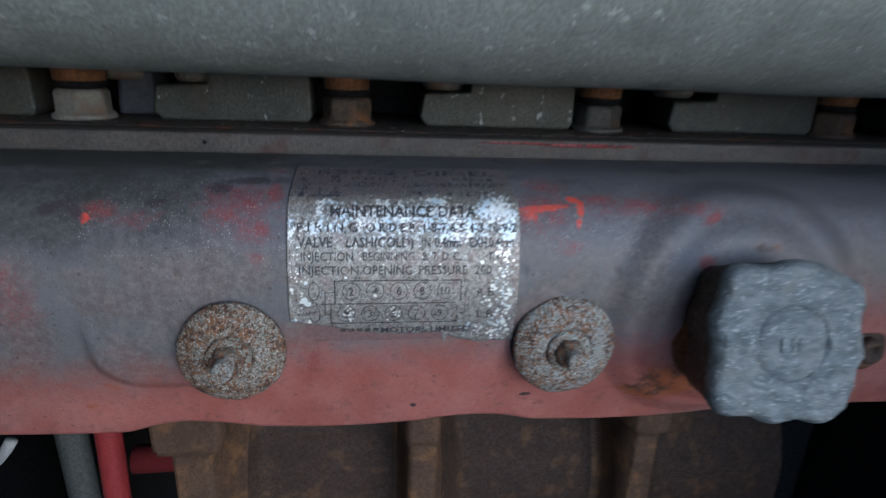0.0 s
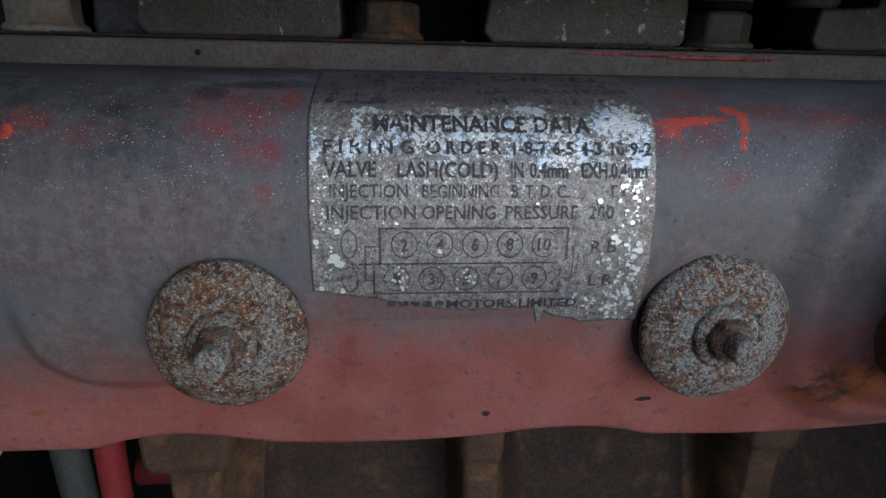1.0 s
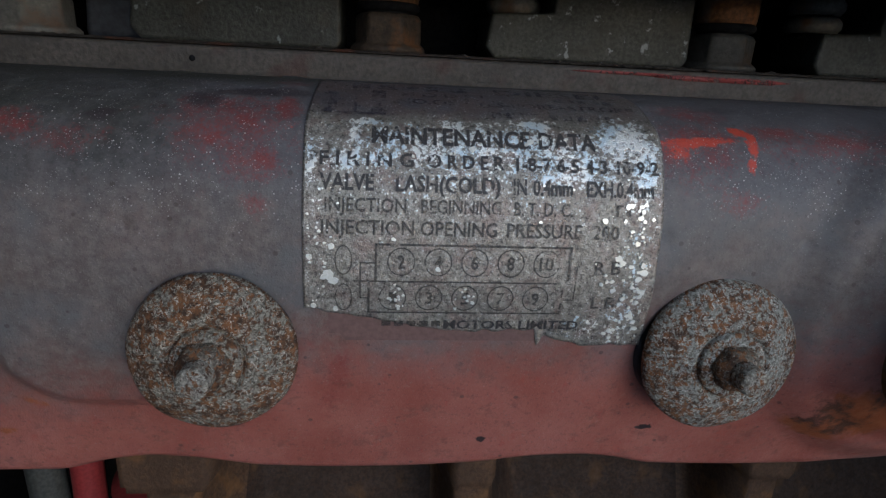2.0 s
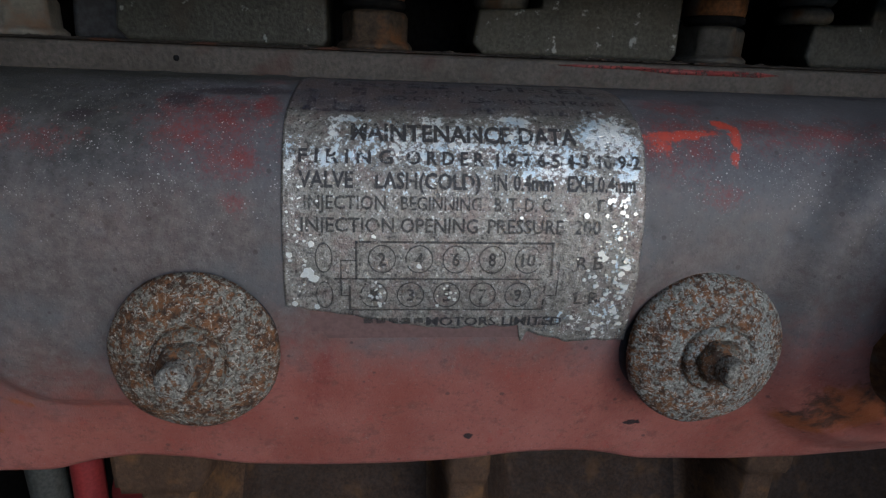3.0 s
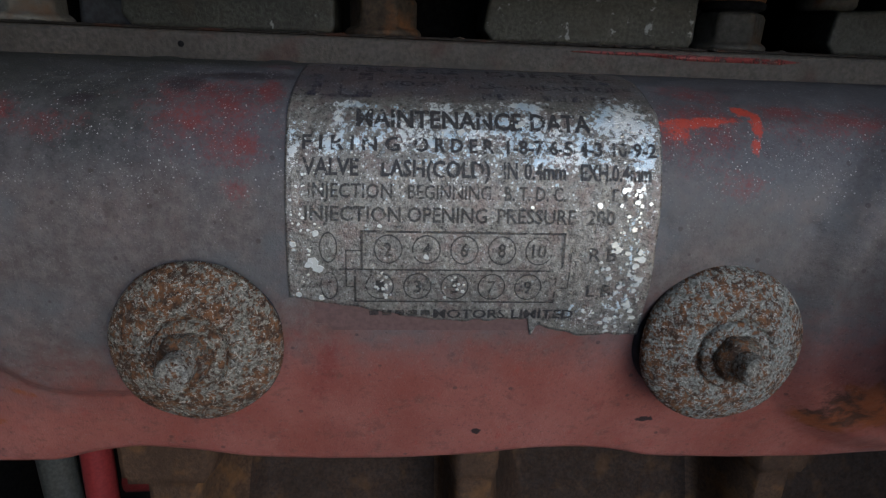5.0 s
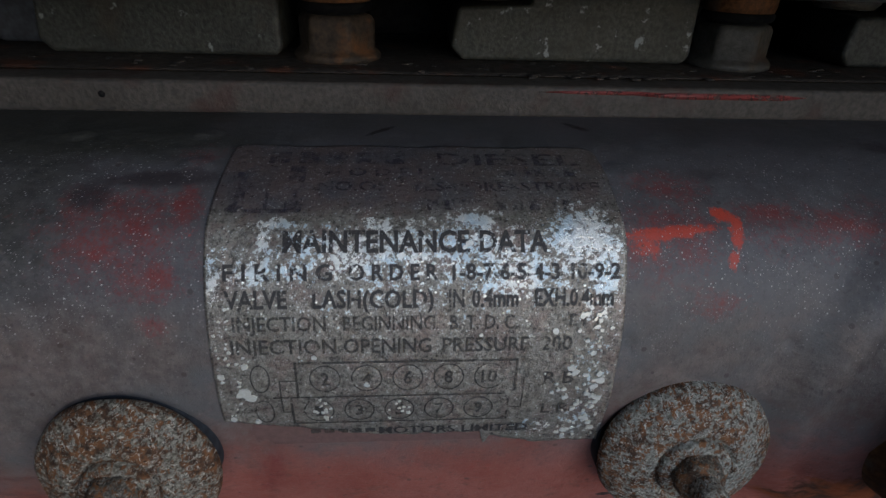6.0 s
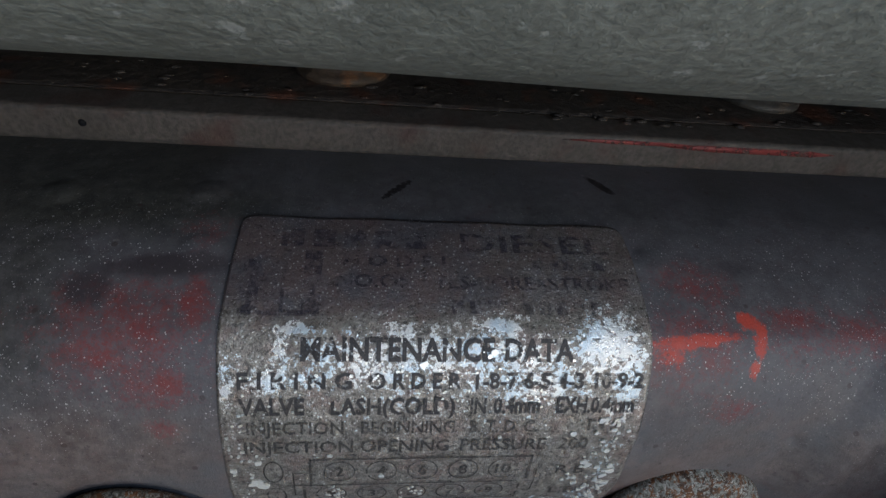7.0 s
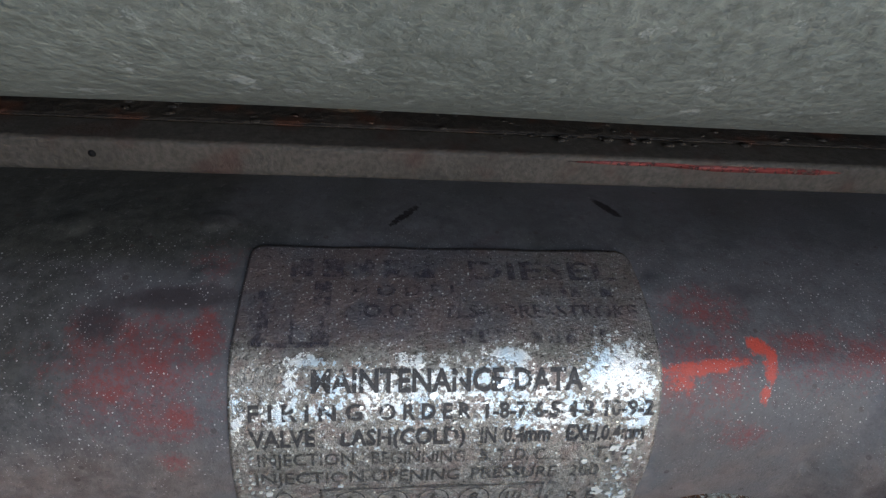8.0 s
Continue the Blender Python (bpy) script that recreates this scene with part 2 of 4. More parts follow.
BOLT_GREY = cast_metal("dusty grey steel", (0.12, 0.115, 0.10), (0.20, 0.19, 0.165), 0.7, 0.1, 400, 0.0006, (0.16, 0.09, 0.05))
BOLT_DARK = cast_metal("dark rusty steel", (0.028, 0.020, 0.015), (0.070, 0.042, 0.027), 0.75, 0.1, 300, 0.0008, (0.16, 0.075, 0.030), (0.20, 0.20, 0.19))
BOLT_RUST = cast_metal("rust-stained steel", (0.030, 0.024, 0.018), (0.085, 0.060, 0.040), 0.7, 0.15, 300, 0.0010, (0.24, 0.105, 0.035), (0.17, 0.17, 0.16))
SLUDGE = cast_metal("oily sludge", (0.022, 0.019, 0.016), (0.055, 0.045, 0.037), 0.65, 0.05, 260, 0.0020, (0.105, 0.042, 0.024), (0.12, 0.10, 0.085), 0.0012, 0.67)
BOLT_GREASE = cast_metal("greasy grey steel", (0.045, 0.043, 0.038), (0.088, 0.084, 0.074), 0.6, 0.15, 300, 0.0008, (0.09, 0.055, 0.03))
LEDGE = cast_metal("greasy red paint", (0.046, 0.041, 0.034), (0.082, 0.070, 0.060), 0.7, 0.0, 500, 0.0008, (0.075, 0.045, 0.036), (0.11, 0.10, 0.085))
# colour of the bays, darkened to carry the shade between the ribs
BROWN_SHADED = cast_metal("shaded rust-brown casting", (0.020, 0.0115, 0.007), (0.048, 0.026, 0.015), 0.8, 0.05, 420, 0.0010, (0.10, 0.050, 0.019))
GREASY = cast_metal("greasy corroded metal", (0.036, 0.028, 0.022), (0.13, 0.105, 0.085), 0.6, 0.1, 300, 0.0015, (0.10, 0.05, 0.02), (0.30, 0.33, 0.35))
# the same rusty iron, lighter for the lit rib faces
RIB = cast_metal("lit rusty iron", (0.052, 0.029, 0.016), (0.105, 0.058, 0.031), 0.75, 0.1, 420, 0.0010, (0.20, 0.100, 0.036))
# near black: added walls, unlit depth behind the parts, also seals and pits
DARK = plain("near black", (0.007, 0.007, 0.008), (0.014, 0.014, 0.014), 0.9, 300, 0.08)
RUBBER = plain("dark blue rubber", (0.022, 0.025, 0.032), (0.042, 0.047, 0.058), 0.7)
GREY_HOSE = plain("grey hose", (0.045, 0.049, 0.046), (0.085, 0.090, 0.086), 0.6)
DULL_RED = plain("dull red paint", (0.16, 0.02, 0.02), (0.22, 0.03, 0.03), 0.6)
RED_HOSE = plain("red hose", (0.24, 0.028, 0.030), (0.32, 0.045, 0.045), 0.5)


def worn_ink(name, a, b, low, high, density=1.0):
    """Print of which some has rubbed off with the plate's own wear."""
    n = Nodes(name)
    c = n.mix(n.ramp(n.noise(1500, 3), 0.3, 0.7), a, b)
    wear = n.math("MAXIMUM", n.math("ADD", n.noise(300, 6, 0.7, (1, 1, 1.3)), n.math("MULTIPLY", n.math("SUBTRACT", n.noise(95, 3), 0.5), 0.7)), n.math("SUBTRACT", n.noise(420, 5, 0.66), 0.01))
    n.put(n.bsdf.inputs["Alpha"], n.ramp(wear, low, high, density, 0.0))
    return n.done(c, 0.6)


INK = worn_ink("black print", (0.024, 0.022, 0.023), (0.055, 0.049, 0.046), 0.57, 0.67)
HEAD_INK = worn_ink("rubbed dark print", (0.030, 0.027, 0.042), (0.055, 0.050, 0.070), 0.44, 0.60, 0.60)
HEAD_TEXT = worn_ink("dark heading print", (0.024, 0.022, 0.034), (0.048, 0.043, 0.060), 0.49, 0.62, 0.62)
FAINT_INK = worn_ink("faded print", (0.040, 0.036, 0.032), (0.070, 0.063, 0.056), 0.57, 0.72, 0.74)
STREAK = worn_ink("red streak paint", (0.14, 0.028, 0.026), (0.21, 0.035, 0.030), 0.50, 0.72)


def bright_flakes():
    n = Nodes("cream flakes")
    f = n.noise(1200, 4)
    return n.done(n.mix(n.ramp(f, 0.3, 0.7), (0.86, 0.85, 0.77), (0.95, 0.95, 0.90)), 0.34, 0.45, n.bump(f, 0.0003, 0.4))


CREAM = bright_flakes()
WHITE = plain("dirty white plastic", (0.50, 0.50, 0.48), (0.62, 0.62, 0.60), 0.5)
GLUE = plain("glue residue", (0.130, 0.080, 0.072), (0.175, 0.105, 0.094), 0.7, 500)
# kept pale so that the unseen ground reflects light upwards
BOUNCE_GROUND = plain("pale bounce ground", (0.34, 0.33, 0.31), (0.45, 0.435, 0.41), 0.9, 12)


# ---- mesh helpers ----
def link(name, bm, material, parent=None, label="", smooth=True):
    me = bpy.data.meshes.new(name)
    bm.normal_update()
    bm.to_mesh(me)
    bm.free()
    for p in me.polygons:
        p.use_smooth = smooth
    me.materials.append(material)
    ob = new(name, me)
    if parent:
        ob.parent = parent
    if label:
        ob["label"] = label
    return ob


def part(name, bm, material, parent, label="", smooth=True):
    return link(name, bm, material, parent, label, smooth)


def empty(name, m, label, category, group="", kind=""):
    ob = new(name)
    ob.matrix_world = m
    ob.empty_display_size = 0.02
    return tagged(ob, label, category, group, kind)


def lathe(profile, segs=48, wobble=None, bm=None, m=None):
    """Turns (radius, height) pairs round z; wobble(angle, r, h) gives a factor on the radius and a lift."""
    bm = bm or bmesh.new()
    rings = []
    for r, h in profile:
        if r < 1e-6:
            rings.append([bm.verts.new((0, 0, h))])
            continue
        ring = []
        for i in range(segs):
            a = 2 * math.pi * i / segs
            f, dz = wobble(a, r, h) if wobble else (1.0, 0.0)
            ring.append(bm.verts.new((r * f * math.cos(a), r * f * math.sin(a), h + dz)))
        rings.append(ring)
    fresh = [v for ring in rings for v in ring]
    for p, q in zip(rings, rings[1:]):
        for i in range(segs):
            j = (i + 1) % segs
            if len(p) == 1:
                bm.faces.new((p[0], q[i], q[j]))
            elif len(q) == 1:
                bm.faces.new((p[i], p[j], q[0]))
            else:
                bm.faces.new((p[i], p[j], q[j], q[i]))
    if m:
        bmesh.ops.transform(bm, matrix=m, verts=fresh)
    bmesh.ops.recalc_face_normals(bm, faces=bm.faces)
    return bm


def prism(outline, y0, y1, bevel=0.003, segs=2):
    """A block with the outline (x, z) from y0 to y1, edges rounded."""
    bm = bmesh.new()
    a = [bm.verts.new((x, y0, z)) for x, z in outline]
    b = [bm.verts.new((x, y1, z)) for x, z in outline]
    bm.faces.new(a), bm.faces.new(b[::-1])
    for i in range(len(a)):
        j = (i + 1) % len(a)
        bm.faces.new((a[i], a[j], b[j], b[i]))
    bmesh.ops.recalc_face_normals(bm, faces=bm.faces)
    if bevel:
        bmesh.ops.bevel(bm, geom=list(bm.edges), offset=bevel, segments=segs, profile=0.6, affect="EDGES")
    return bm


def tube(points, radius, segs=14):
    """A round tube along points."""
    bm = bmesh.new()
    pts = [Vector(p) for p in points]
    rings = []
    for i, p in enumerate(pts):
        d = (pts[min(i + 1, len(pts) - 1)] - pts[max(i - 1, 0)]).normalized()
        u = d.cross(Vector((0, 1, 0.1))).normalized()
        w = d.cross(u)
        rings.append([bm.verts.new(p + radius * (math.cos(2 * math.pi * k / segs) * u + math.sin(2 * math.pi * k / segs) * w)) for k in range(segs)])
    for p, q in zip(rings, rings[1:]):
        for i in range(segs):
            j = (i + 1) % segs
            bm.faces.new((p[i], p[j], q[j], q[i]))
    bm.faces.new(rings[0]), bm.faces.new(rings[-1])
    bmesh.ops.recalc_face_normals(bm, faces=bm.faces)
    return bm


def curve_points(a, b, c, d, n=16):
    a, b, c, d = map(Vector, (a, b, c, d))
    return [(1 - t) ** 3 * a + 3 * t * (1 - t) ** 2 * b + 3 * t * t * (1 - t) * c + t ** 3 * d for t in [i / n for i in range(n + 1)]]


def smooth_step(a, b, v):
    t = np.clip((v - a) / (b - a), 0, 1)
    return t * t * (3 - 2 * t)


# ---- the setting ----
# ground out of view, added as a reflector for the lower castings
bm = bmesh.new()
bmesh.ops.create_grid(bm, x_segments=8, y_segments=8, size=300)
tagged(link("ground", bm, BOUNCE_GROUND), "pale ground added out of view, bouncing light up to the engine", "ground", kind="structure")
# plain black backdrop, its colour standing for the unlit depth
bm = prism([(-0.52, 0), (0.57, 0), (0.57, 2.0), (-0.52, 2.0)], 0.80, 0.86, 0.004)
tagged(link("wall_back", bm, DARK), "plain black wall added behind the engine for its unlit depth", "wall", kind="structure")

# invented black walls that hold back light from the left
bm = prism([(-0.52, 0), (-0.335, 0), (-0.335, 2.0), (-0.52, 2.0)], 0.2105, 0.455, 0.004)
tagged(link("shade_wall_front", prism([(-0.52, 0), (-0.265, 0), (-0.265, 2.0), (-0.52, 2.0)], -1.05, 0.21, 0.004), DARK), "added black panel out of view that keeps light off the left", "wall", kind="structure")
tagged(link("wall_corner", prism([(-0.52, 0), (-0.475, 0), (-0.475, 2.0), (-0.52, 2.0)], 0.456, 0.797, 0.002), DARK), "plain black wall added for the unlit depth behind the hoses", "wall", kind="structure")
tagged(link("shade_wall_side", bm, DARK), "added black wall that keeps light off the left end", "wall", kind="structure")

# invented wall that lets the light fall off to the right
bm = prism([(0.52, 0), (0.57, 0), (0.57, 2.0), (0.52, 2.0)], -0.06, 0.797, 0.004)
tagged(link("shade_wall_end", bm, DARK), "added black wall out of view that dims the right end", "wall", kind="structure")

# invented slab overhead, shuts out the high sky
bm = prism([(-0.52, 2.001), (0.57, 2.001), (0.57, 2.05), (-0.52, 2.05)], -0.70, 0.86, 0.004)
tagged(link("ceiling", bm, DARK), "added black slab out of view that blocks the sky overhead", "ceiling", kind="structure")

# ---- the manifold: one section drawn along x ----
SECTION = [(0.3885, 1.2345), (0.370, 1.2355), (0.345, 1.2352), (0.325, 1.2315), (0.310, 1.2255), (0.303, 1.2195), (0.2965, 1.208),
           (0.293, 1.195), (0.2915, 1.18), (0.2917, 1.168), (0.295, 1.148), (0.302, 1.12), (0.309, 1.097), (0.3145, 1.079), (0.3165, 1.0725)]


def section_curve(knots, n=24):
    k = np.array(knots)
    p = np.vstack([2 * k[0] - k[1], k, 2 * k[-1] - k[-2]])
    out = []
    for i in range(1, len(p) - 2):
        for j in range(n):
            t = j / n
            out.append(0.5 * (2 * p[i] + (p[i + 1] - p[i - 1]) * t + (2 * p[i - 1] - 5 * p[i] + 4 * p[i + 1] - p[i + 2]) * t * t
                              + (3 * p[i] - p[i - 1] - 3 * p[i + 1] + p[i + 2]) * t ** 3))
    out.append(p[-2])
    return np.array(out)


CURVE = section_curve(SECTION)
ARC = np.concatenate([[0], np.cumsum(np.hypot(*np.diff(CURVE, axis=0).T))])
EDGE_X = [-0.46, -0.30, -0.224, -0.187, -0.150, -0.133, -0.116, -0.097, -0.074, -0.044, -0.012, 0.020, 0.042, 0.064, 0.079, 0.098, 0.137, 0.177, 0.209, 0.25, 0.46]
EDGE_Z = [1.084, 1.088, 1.083, 1.081, 1.0805, 1.0865, 1.089, 1.0865, 1.081, 1.079, 1.0787, 1.0805, 1.084, 1.0847, 1.083, 1.0775, 1.0756, 1.0756, 1.0785, 1.083, 1.078]


def on_curve(s):
    """Place (y, z) and outward normal on the section, s metres along it from the back of the top."""
    s = np.asarray(s, float)
    y, z = np.interp(s, ARC, CURVE[:, 0]), np.interp(s, ARC, CURVE[:, 1])
    e = 0.0015
    dy = np.interp(s + e, ARC, CURVE[:, 0]) - np.interp(s - e, ARC, CURVE[:, 0])
    dz = np.interp(s + e, ARC, CURVE[:, 1]) - np.interp(s - e, ARC, CURVE[:, 1])
    length = np.hypot(dy, dz)
    return y, z, dz / length, -dy / length


CAP = (0.200, 1.160)


def relief(x, s):
    """How far the casting stands proud: a pad by the first bolt, the filler boss, small dimples and waves."""
    _, z, _, _ = on_curve(s)
    h = 0.0028 * smooth_step(-0.161, -0.151, x) * smooth_step(-0.045, -0.085, x) * smooth_step(0.1985, 0.188, s) * smooth_step(0.135, 0.172, s) \
        * smooth_step(0.0, 0.008, 0.034 - np.hypot(np.minimum(x + 0.125, 0), np.maximum(s - 0.164, 0)))
    d = np.hypot(x - CAP[0] - 0.004, (z - CAP[1]) * 0.98)
    h = h + (0.0075 * smooth_step(0.082, 0.063, d) + 0.004 * smooth_step(0.060, 0.046, d)) * smooth_step(0.05, 0.09, s)
    for cx, cs in ((-0.0621, 0.0317), (0.0778, 0.0597), (-0.1047, 0.0349), (-0.0587, 0.0577)):
        h = h + 0.0007 * smooth_step(0.0055, 0.004, np.hypot(x - cx, s - cs))
    for cx, cs in ((0.0763, 0.1222), (0.1284, 0.1212), (-0.106, 0.1217)):
        h = h - 0.0009 * smooth_step(0.0032, 0.0012, np.hypot(x - cx, (s - cs) * 0.8))
    return h


def blob(x, s, cx, cs, rx, rs, turn=0.0):
    c, w = math.cos(radians(turn)), math.sin(radians(turn))
    u, v = (x - cx) * c + (s - cs) * w, -(x - cx) * w + (s - cs) * c
    return np.clip(1.35 - np.hypot(u / rx, v / rs), 0, 1)


# worn red patches: centre x and s, half widths, turn, strength
BARE = [(-0.074, 0.086, 0.028, 0.021, 10, 0.60), (-0.0575, 0.078, 0.006, 0.011, 0, 0.80), (-0.069, 0.085, 0.006, 0.005, 0, 0.74), (-0.084, 0.091, 0.008, 0.006, 0, 0.62),
        (-0.063, 0.099, 0.009, 0.009, 0, 0.66), (-0.0715, 0.103, 0.007, 0.007, 0, 0.58), (-0.066, 0.113, 0.006, 0.006, 0, 0.55), (-0.058, 0.052, 0.010, 0.010, 0, 0.40),
        (-0.143, 0.089, 0.012, 0.008, 0, 0.62), (-0.125, 0.093, 0.016, 0.007, 0, 0.48), (-0.185, 0.135, 0.020, 0.030, 0, 0.46), (-0.040, 0.182, 0.006, 0.022, 12, 0.55),
        (0.090, 0.088, 0.026, 0.020, 0, 0.52), (0.0765, 0.0925, 0.005, 0.006, 0, 0.72), (0.122, 0.0785, 0.016, 0.005, 6, 0.66), (0.145, 0.083, 0.020, 0.006, 4, 0.62),
        (0.135, 0.084, 0.055, 0.014, 0, 0.46), (0.172, 0.088, 0.026, 0.006, 0, 0.52), (0.1016, 0.108, 0.013, 0.006, 0, 0.58), (0.092, 0.067, 0.020, 0.010, 0, 0.50),
        (0.183, 0.0935, 0.010, 0.003, -28, 0.90), (0.1756, 0.1147, 0.0055, 0.0045, 0, 1.00)]


def paint_masks(x, s):
    """Where grime lies, paint is bare, marked, stained or rusty."""
    line = 0.168 + 0.022 * smooth_step(-0.06, -0.14, x) - 0.02 * smooth_step(0.12, 0.2, x)
    grime = 1.0 - smooth_step(line - 0.040, line + 0.045, s)
    grime = np.maximum(grime, 0.35 * smooth_step(0.13, 0.2, np.abs(x)))
    bare = np.maximum.reduce([blob(x, s, cx, cs, rx, rs, turn) * k for cx, cs, rx, rs, turn, k in BARE])
    mark = np.maximum.reduce([blob(x, s, 0.0875, 0.0860, 0.0190, 0.0025, -5), blob(x, s, 0.080, 0.0905, 0.008, 0.005) * 0.62, blob(x, s, 0.1055, 0.0797, 0.0045, 0.0032, 30),
                              blob(x, s, 0.1092, 0.0862, 0.0024, 0.0075, 6), blob(x, s, 0.1072, 0.0950, 0.0020, 0.0038, 12), blob(x, s, -0.1476, 0.0930, 0.003, 0.0045) * 0.8,
                              blob(x, s, -0.0555, 0.0860, 0.004, 0.003) * 0.40])
    stain = np.maximum.reduce([blob(x, s, -0.086, 0.0725, 0.0085, 0.0075), blob(x, s, -0.067, 0.0645, 0.024, 0.0055, -4), blob(x, s, -0.163, 0.0865, 0.014, 0.004, -28),
                               blob(x, s, -0.153, 0.089, 0.008, 0.0035, 45), blob(x, s, -0.1150, 0.0842, 0.007, 0.0038), blob(x, s, 0.112, 0.0615, 0.022, 0.006) * 0.55,
                               blob(x, s, 0.155, 0.078, 0.014, 0.010, 30) * 0.6, blob(x, s, 0.183, 0.040, 0.016, 0.010, 30) * 0.7, blob(x, s, 0.1110, 0.0975, 0.0022, 0.0030) * 0.8,
                               blob(x, s, 0.0, 0.05, 0.4, 0.012) * 0.35])
    rust = np.maximum.reduce([blob(x, s, 0.173, 0.194, 0.022, 0.020), blob(x, s, 0.160, 0.208, 0.018, 0.008, 25) * 0.9, blob(x, s, -0.1635, 0.2099, 0.006, 0.003) * 0.7,
                              blob(x, s, -0.150, 0.193, 0.010, 0.003, 30) * 0.6, blob(x, s, 0.21, 0.108, 0.02, 0.004) * 0.6])
    chip = np.maximum.reduce([blob(x, s, 0.0191, 0.2188, 0.0024, 0.0024), blob(x, s, 0.089, 0.2121, 0.0052, 0.0019, -8), blob(x, s, -0.001, 0.026, 0.014, 0.0020, -52) * 0.8, blob(x, s, 0.074, 0.018, 0.010, 0.0026, 60) * 0.8])
    # this mask holds the greasy top and the left end's painted shade
    return {"grime": grime, "chip": chip, "bare": bare, "mark": mark, "stain": stain, "rust": rust, "grease_shade": np.maximum((1 - smooth_step(0.035, 0.078, s)) * (0.48 + 0.52 * smooth_step(-0.03, -0.10, x)), 0.62 * smooth_step(-0.050, -0.105, x) * smooth_step(-0.27, -0.20, x) * smooth_step(0.150, 0.085, s)), "blue": smooth_step(0.135, 0.085, s),
            "dust": smooth_step(0.03, 0.05, s) * smooth_step(0.135, 0.10, s) * smooth_step(0.22, 0.10, np.abs(x - 0.015)) + 0.22 * smooth_step(0.02, 0.08, s)}


def split_parts(verts, faces, labels, names, parent, materials, attributes=None):
    """Builds the faces of each label as a part of its own; shading stays as on the whole surface."""
    whole = bpy.data.meshes.new("whole")
    whole.from_pydata(verts.tolist(), [], faces)
    whole.update()
    normals = np.empty(len(verts) * 3, np.float32)
    whole.vertex_normals.foreach_get("vector", normals)
    normals = normals.reshape(-1, 3)
    bpy.data.meshes.remove(whole)
    for label, name in enumerate(names):
        chosen = [f for f, k in zip(faces, labels) if k == label]
        if not chosen:
            continue
        used = np.unique(np.concatenate([np.array(f) for f in chosen]))
        where = np.zeros(len(verts), int)
        where[used] = np.arange(len(used))
        me = bpy.data.meshes.new(name)
        me.from_pydata(verts[used].tolist(), [], [where[np.array(f)].tolist() for f in chosen])
        for p in me.polygons:
            p.use_smooth = True
        for key, values in (attributes or {}).items():
            me.attributes.new(key, "FLOAT", "POINT").data.foreach_set("value", values[used].astype(np.float32))
        me.materials.append(materials[label])
        me.update()
        me.normals_split_custom_set_from_vertices(normals[used].tolist())
        new(name, me).parent = parent


def manifold():
    xs = np.concatenate([np.arange(-0.332, -0.24, 0.004), np.arange(-0.24, 0.30, 0.0018), np.arange(0.30, 0.4601, 0.005)])
    zb = np.interp(xs, EDGE_X, EDGE_Z)
    kernel = np.hanning(11)
    zb = np.convolve(np.pad(zb, 5, mode="edge"), kernel / kernel.sum(), mode="valid")
    s_end = np.interp(-zb, -CURVE[60:, 1], ARC[60:])
    k = np.linspace(0, 1, 126)
    X, K = np.meshgrid(xs, k, indexing="ij")
    Sg = K * s_end[:, None]
    y, z, ny, nz = on_curve(Sg)
    h = relief(X, Sg)
    y, z = y + ny * h, z + nz * h
    rows = [np.stack([X, y, z], -1)]
    # rolled lower lip, underside and back
    last = rows[0][:, -1]
    for dy, dz in ((0.0015, -0.0018), (0.004, -0.0022), (0.008, -0.001), (0.012, 0.004), (0.030, 0.012), (0.072, 0.02)):
        rows.append((last + np.array([0, dy, dz]))[:, None])
    back = last.copy()
    back[:, 1], back[:, 2] = 0.3878, 1.2335
    rows.append(back[:, None])
    V = np.concatenate(rows, 1)
    a, b = V.shape[:2]
    idx = np.arange(a * b).reshape(a, b)
    faces = np.stack([idx[:-1, :-1], idx[:-1, 1:], idx[1:, 1:], idx[1:, :-1]], -1).reshape(-1, 4).tolist()
    faces += [idx[0, ::-1].tolist(), idx[-1].tolist()]
    sfull = np.concatenate([Sg] + [s_end[:, None]] * (b - Sg.shape[1]), 1)
    xfull = np.repeat(xs[:, None], b, 1)
    xm, sm = 0.5 * (xfull[:-1, :-1] + xfull[1:, 1:]), 0.5 * (sfull[:-1, :-1] + sfull[1:, 1:])
    zm = on_curve(sm)[1]
    labels = np.zeros(xm.shape, int)
    labels[np.hypot(xm - CAP[0] - 0.004, zm - CAP[1]) < 0.076] = 1
    labels[(relief(xm, sm) > 0.0004) & (xm < -0.04) & (sm > 0.1)] = 2
    labels[:, 120:] = 3
    ob = empty("intake_manifold", pose(0, 0.34, 1.08), "faded red cast manifold under grey grime, paint chipped and rusty", "engine manifold")
    verts = V.reshape(-1, 3) - np.array([0, 0.34, 1.08])
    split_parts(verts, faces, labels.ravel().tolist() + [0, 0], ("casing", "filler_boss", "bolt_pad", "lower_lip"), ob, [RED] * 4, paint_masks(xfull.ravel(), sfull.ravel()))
    return ob


manifold()


# ---- the data plate ----
def plate_point(x, s, lift):
    y, z, ny, nz = on_curve(s)
    return Vector((x, float(y + ny * lift), float(z + nz * lift)))


TORN = [(-0.0500, 0.1490), (-0.0317, 0.1525), (-0.012, 0.1563), (0.0084, 0.1589), (0.0321, 0.1574), (0.0357, 0.1600), (0.0338, 0.1638),
        (0.0401, 0.1620), (0.0513, 0.1646), (0.0731, 0.1645)]


